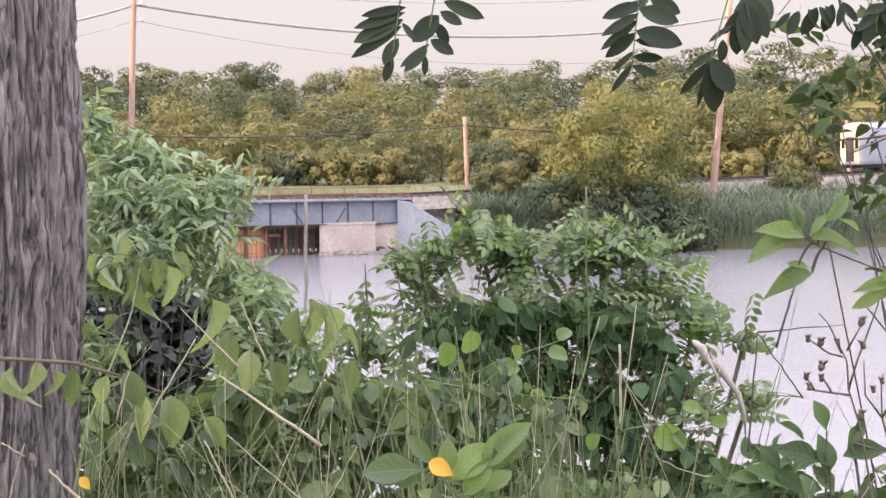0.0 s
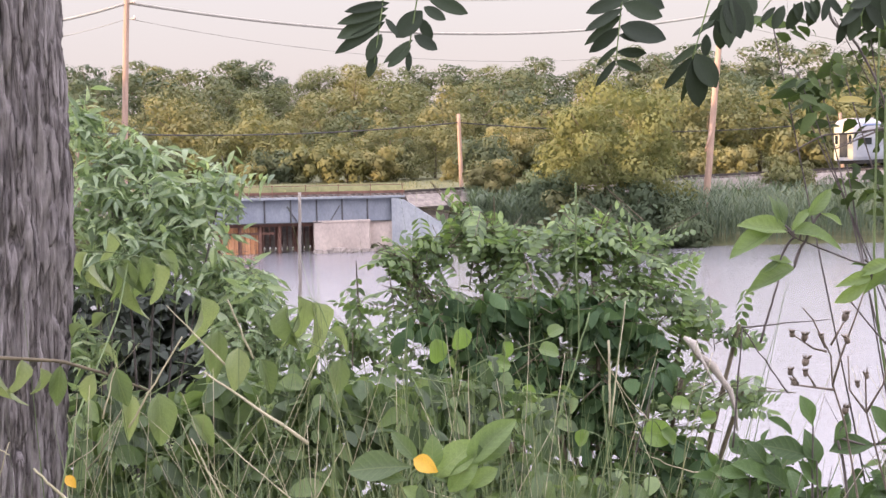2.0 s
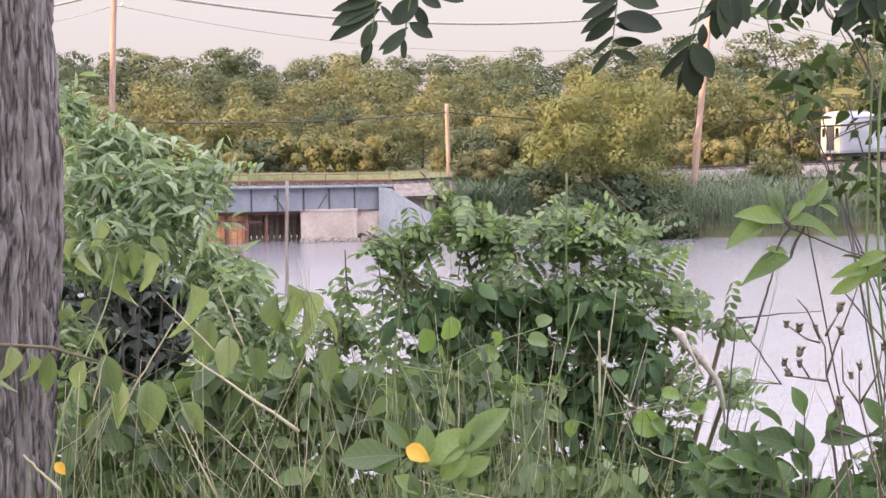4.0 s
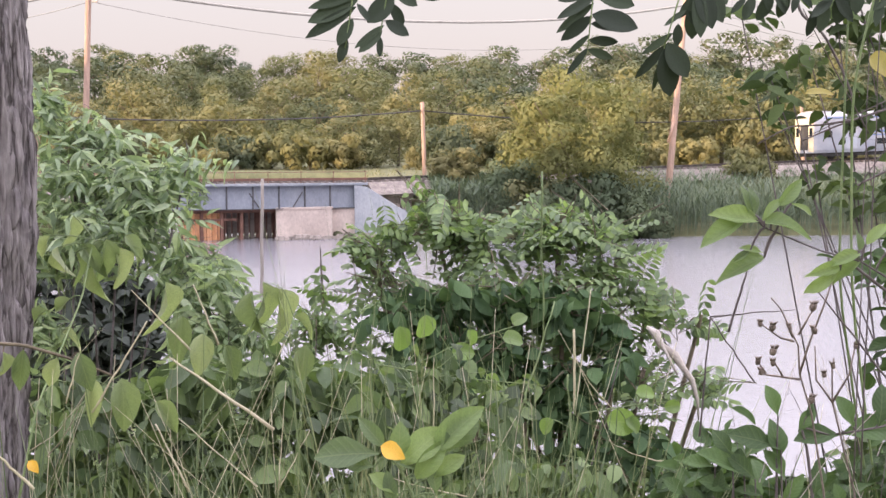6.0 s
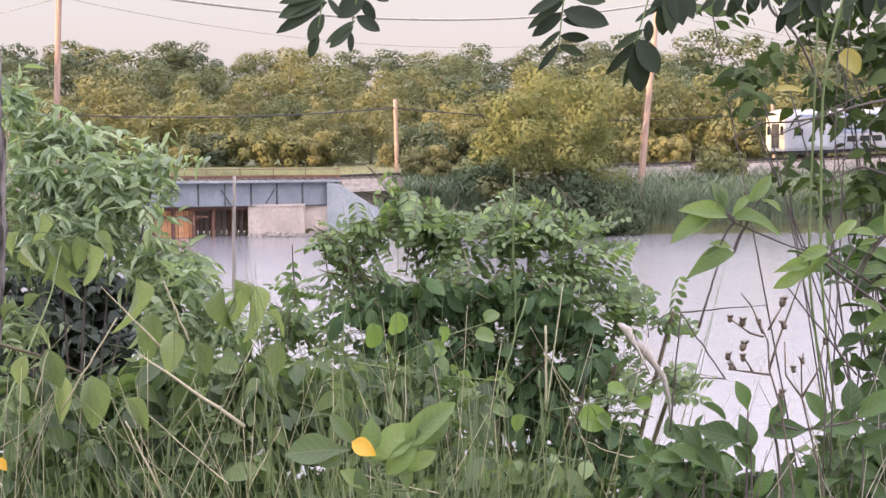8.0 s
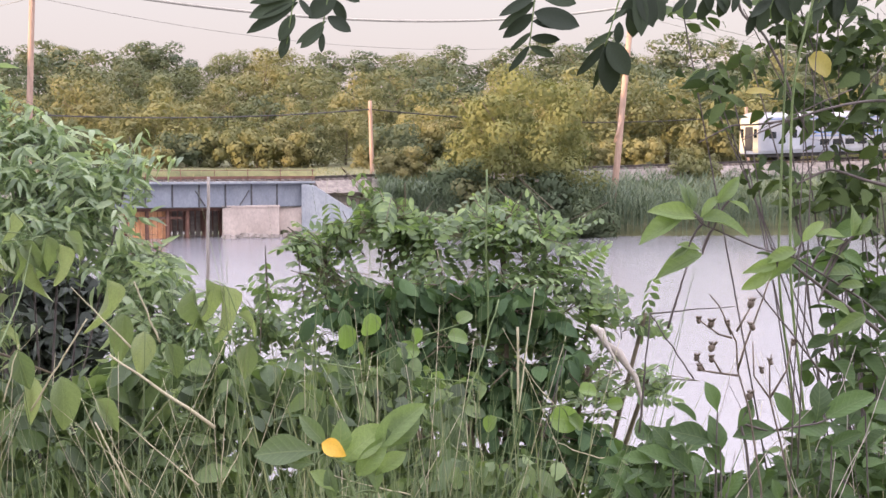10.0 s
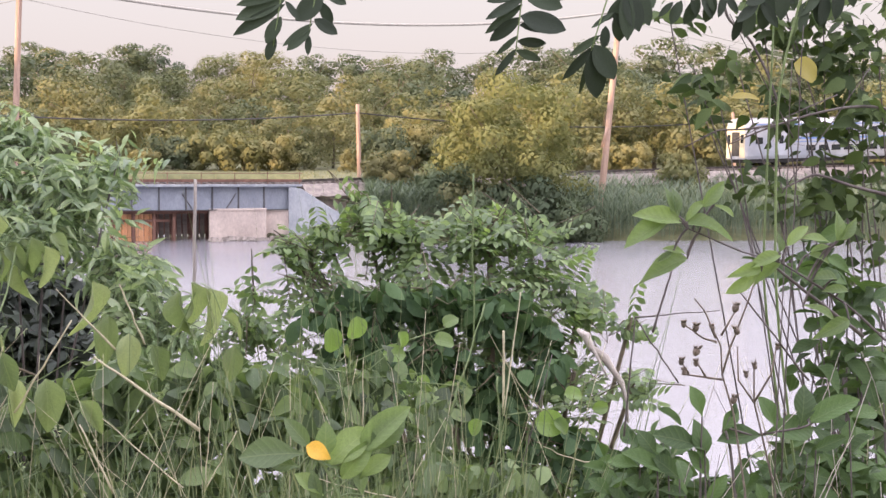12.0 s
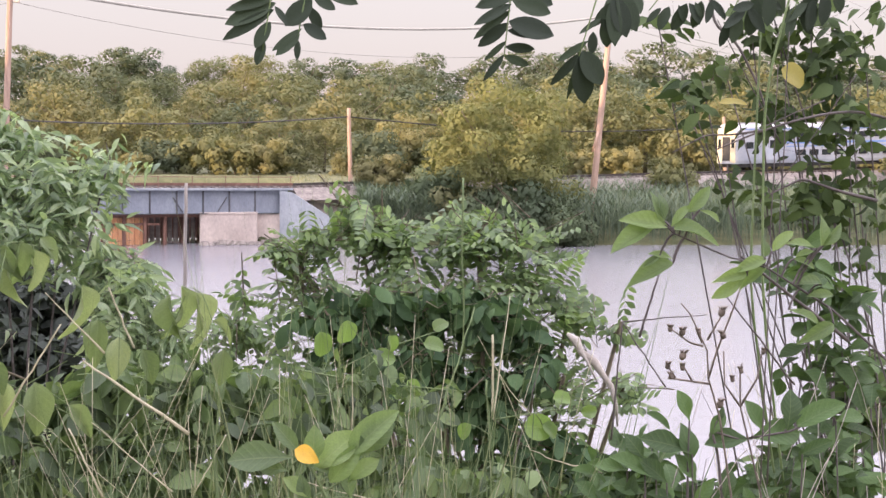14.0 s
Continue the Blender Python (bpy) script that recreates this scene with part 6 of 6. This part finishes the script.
for a, b, rad in (((0.391, 3.600, 7.170), (0.393, 3.600, 6.713), 0.0022), ((0.314, 3.400, 6.576), (0.412, 3.500, 6.843), 0.002), ((-0.052, 3.400, 6.778), (-0.047, 3.400, 6.525), 0.0018),
                  ((0.409, 3.200, 6.707), (0.427, 3.200, 6.454), 0.0018), ((-0.182, 3.400, 6.864), (-0.247, 3.400, 6.443), 0.0015)):
    stalk(a, b, rad * 1.3, rad, M_GREENSTEM, "tall green grass stem with a slender seed head", "grass_stem", 0, 0.004, "grass stems")


straw_rng = random.Random(12)
for i in range(14):
    y = straw_rng.uniform(2.0, 3.0)
    a = np.array((y * straw_rng.uniform(-0.27, 0.02), y, 0.0))
    a[2] = 7.245 - y * straw_rng.uniform(0.13, 0.21)
    lean = straw_rng.choice((-1, 1)) * straw_rng.uniform(0.1, 1.3)
    b = (a[0] + lean * 0.5, y + straw_rng.uniform(-0.08, 0.08), a[2] - straw_rng.uniform(0.5, 0.9))
    stalk(a, b, 0.0004, straw_rng.uniform(0.0007, 0.0013), M_STRAW, "thin dry straw-coloured stalk among green plants", "dry_stalk", straw_rng.uniform(-0.05, 0.05), 0.003)


for i in range(34):
    y = straw_rng.uniform(1.7, 2.5)
    a = np.array((y * straw_rng.uniform(0.27, 0.44), y, 7.245 - y * straw_rng.uniform(0.15, 0.25)))
    lean = straw_rng.uniform(-0.9, 0.9)
    b = (a[0] + lean * 0.35, y + straw_rng.uniform(-0.08, 0.08), a[2] - straw_rng.uniform(0.25, 0.6))
    stalk(a, b, 0.0004, straw_rng.uniform(0.0007, 0.0014), straw_rng.choice((M_STRAW, M_DEADWOOD, M_DARKSTEM)), "thin dry stem in a tangle beside the shrub", "dry_stalk", straw_rng.uniform(-0.06, 0.06), 0.003)


# a tangle of thin dry stems low in the thicket
tangle_a, tangle_b, tangle_c = np.array((-0.820, 3.100, 6.909)), np.array((0.606, 3.100, 6.886)), np.array((-0.834, 3.100, 6.499))
r_tangle = np.random.default_rng(77)
for i in range(38):
    u = r_tangle.random() ** 1.5
    low = tangle_a + (tangle_b - tangle_a) * u + (tangle_c - tangle_a) * r_tangle.uniform(0.75, 1.15) + np.array((0, r_tangle.uniform(-0.35, 0.35), 0))
    lean = r_tangle.normal(0, 0.55)
    ln = r_tangle.uniform(0.12, 0.34)
    high = low + unit((lean, r_tangle.normal(0, 0.2), 1.0 if i % 5 else 0.25)) * ln
    low = np.array(foot(low[0] - lean * 0.5, low[1])) if i % 5 else low
    stalk(tuple(low), tuple(high), r_tangle.uniform(0.0011, 0.0019), 0.0007, M_STRAW, "thin bent dry grass stem in the thicket", "dry_stalk", r_tangle.uniform(0, 0.03), 0.002)


def dead_branch():
    top = thing("dead_branch", (1.009, 4.600, 6.402), "pale broken dead branch caught in the bush", "branch")
    g = Geo()
    g.tube(np.array([(0.920, 5.000, 6.571), (0.953, 5.000, 6.546), (0.969, 4.980, 6.505), (1.020, 4.980, 6.467), (1.053, 4.970, 6.416), (1.079, 4.960, 6.380), (1.098, 4.950, 6.306), (1.102, 4.950, 6.233)]), (0.006, 0.018, 0.013, 0.017, 0.011, 0.011, 0.006, 0.003), 9)
    part("branch", g, M_DEADWOOD, top)
    g = Geo()
    g.tube(np.array([(0.953, 5.000, 6.546), (0.988, 4.950, 6.472), (1.020, 4.930, 6.403)]), (0.008, 0.003), 6)
    part("splinter", g, M_DEADWOOD, top)


dead_branch()


def seed_plant(name, root, joints, heads, seed):
    """A branching dry stem with burr-like heads."""
    top = thing(name, root, "dry branching stem with small brown seed heads", "plant", "seed-head plants")
    r = random.Random(seed)
    for path in joints:
        g = Geo()
        g.tube(np.array(path), (0.0014, 0.0008), 6)
        part("stem", g, M_SEED, top)
    for at in heads:
        c = np.array(at)
        g = Geo()
        k = 0.0038 * r.uniform(0.75, 1.3)
        ax = unit((r.uniform(-0.4, 0.4), r.uniform(-0.3, 0.3), 1))
        g.tube([c - ax * k, c - ax * k * 0.5, c, c + ax * k * 0.7, c + ax * k * 1.1], (0.0018, k * 0.75, k * 0.9, k * 0.7, 0.002), 8)
        hd = part("seed_head", g, M_SEED, top)
        g = Geo()
        for i in range(8):
            a = i * 0.785 + r.uniform(-0.2, 0.2)
            o = np.array((math.cos(a), math.sin(a), 0))
            g.tube([c + ax * k * 0.8 + o * k * 0.5, c + ax * k * 1.6 + o * k * r.uniform(0.8, 1.3)], (0.0012, 0.0004), 4)
        part("bristle", g, M_SEED, hd, kind="stuff")


seed_plant("seed_stem", (0.56, 1.58, 5.6),
           [[(0.56, 1.58, 5.6), (0.496, 1.570, 6.849), (0.481, 1.570, 6.938), (0.467, 1.570, 6.983), (0.465, 1.570, 7.015), (0.445, 1.570, 7.056), (0.434, 1.570, 7.069)],
            [(0.467, 1.570, 6.983), (0.476, 1.570, 7.014), (0.495, 1.570, 7.065), (0.507, 1.570, 7.102)],
            [(0.460, 1.570, 7.020), (0.445, 1.570, 7.024), (0.424, 1.570, 7.039)], [(0.459, 1.570, 7.024), (0.451, 1.570, 7.040)], [(0.465, 1.570, 7.027), (0.481, 1.570, 7.055)],
            [(0.468, 1.570, 6.977), (0.435, 1.570, 6.982), (0.420, 1.570, 6.984)], [(0.448, 1.570, 6.981), (0.437, 1.570, 6.999)], [(0.429, 1.570, 6.984), (0.420, 1.570, 6.998)]],
           [(0.422, 1.570, 7.040), (0.436, 1.570, 7.036), (0.455, 1.570, 7.036), (0.481, 1.570, 7.058), (0.483, 1.570, 7.032), (0.437, 1.570, 7.009), (0.420, 1.570, 6.998), (0.437, 1.570, 6.996), (0.424, 1.570, 6.986)], 3)
seed_plant("seed_stem", (0.62, 1.6, 5.6),
           [[(0.62, 1.6, 5.6), (0.541, 1.600, 6.840), (0.514, 1.600, 6.945), (0.513, 1.600, 6.984), (0.515, 1.600, 6.996)], [(0.514, 1.600, 6.945), (0.495, 1.600, 6.971), (0.493, 1.600, 7.010)],
            [(0.514, 1.600, 6.945), (0.533, 1.600, 6.977), (0.539, 1.600, 7.009)]],
           [(0.514, 1.600, 6.987), (0.504, 1.600, 6.977), (0.490, 1.600, 6.948), (0.540, 1.600, 7.009)], 4)


def build_grass():
    r = np.random.default_rng(21)
    g = Geo()
    blade = leaf_shape(0.0065, "lance", 0.5, 0.25, 6)
    stem = leaf_shape(0.0026, "lance", 0.8, 0.06, 4)
    for shape, count, lo, hi, lean in ((blade, 850, 0.85, 1.3, 0.28), (stem, 300, 1.0, 1.65, 0.18)):
        y = r.uniform(2.0, 3.6, count)
        x = y * np.where(r.random(count) < 0.4, r.uniform(-0.33, 0.0, count), r.uniform(-0.03, 0.15, count))
        z = np.array([ground_height(a, b) for a, b in zip(x, y)]) - 0.02
        d = np.c_[r.normal(0, lean, count), r.normal(0, lean * 0.7, count), np.ones(count)]
        a = r.uniform(0, 6.28, count)
        g.leaves(shape, leaf_frames(np.c_[x, y, z], d, np.c_[np.cos(a), np.sin(a) - 0.4, np.full(count, 0.1)], r.uniform(lo, hi, count)))
    solid("grass", g, M_GRASS, "tall green and straw-coloured grass on the bank", "grass", "stuff", True)


build_grass()
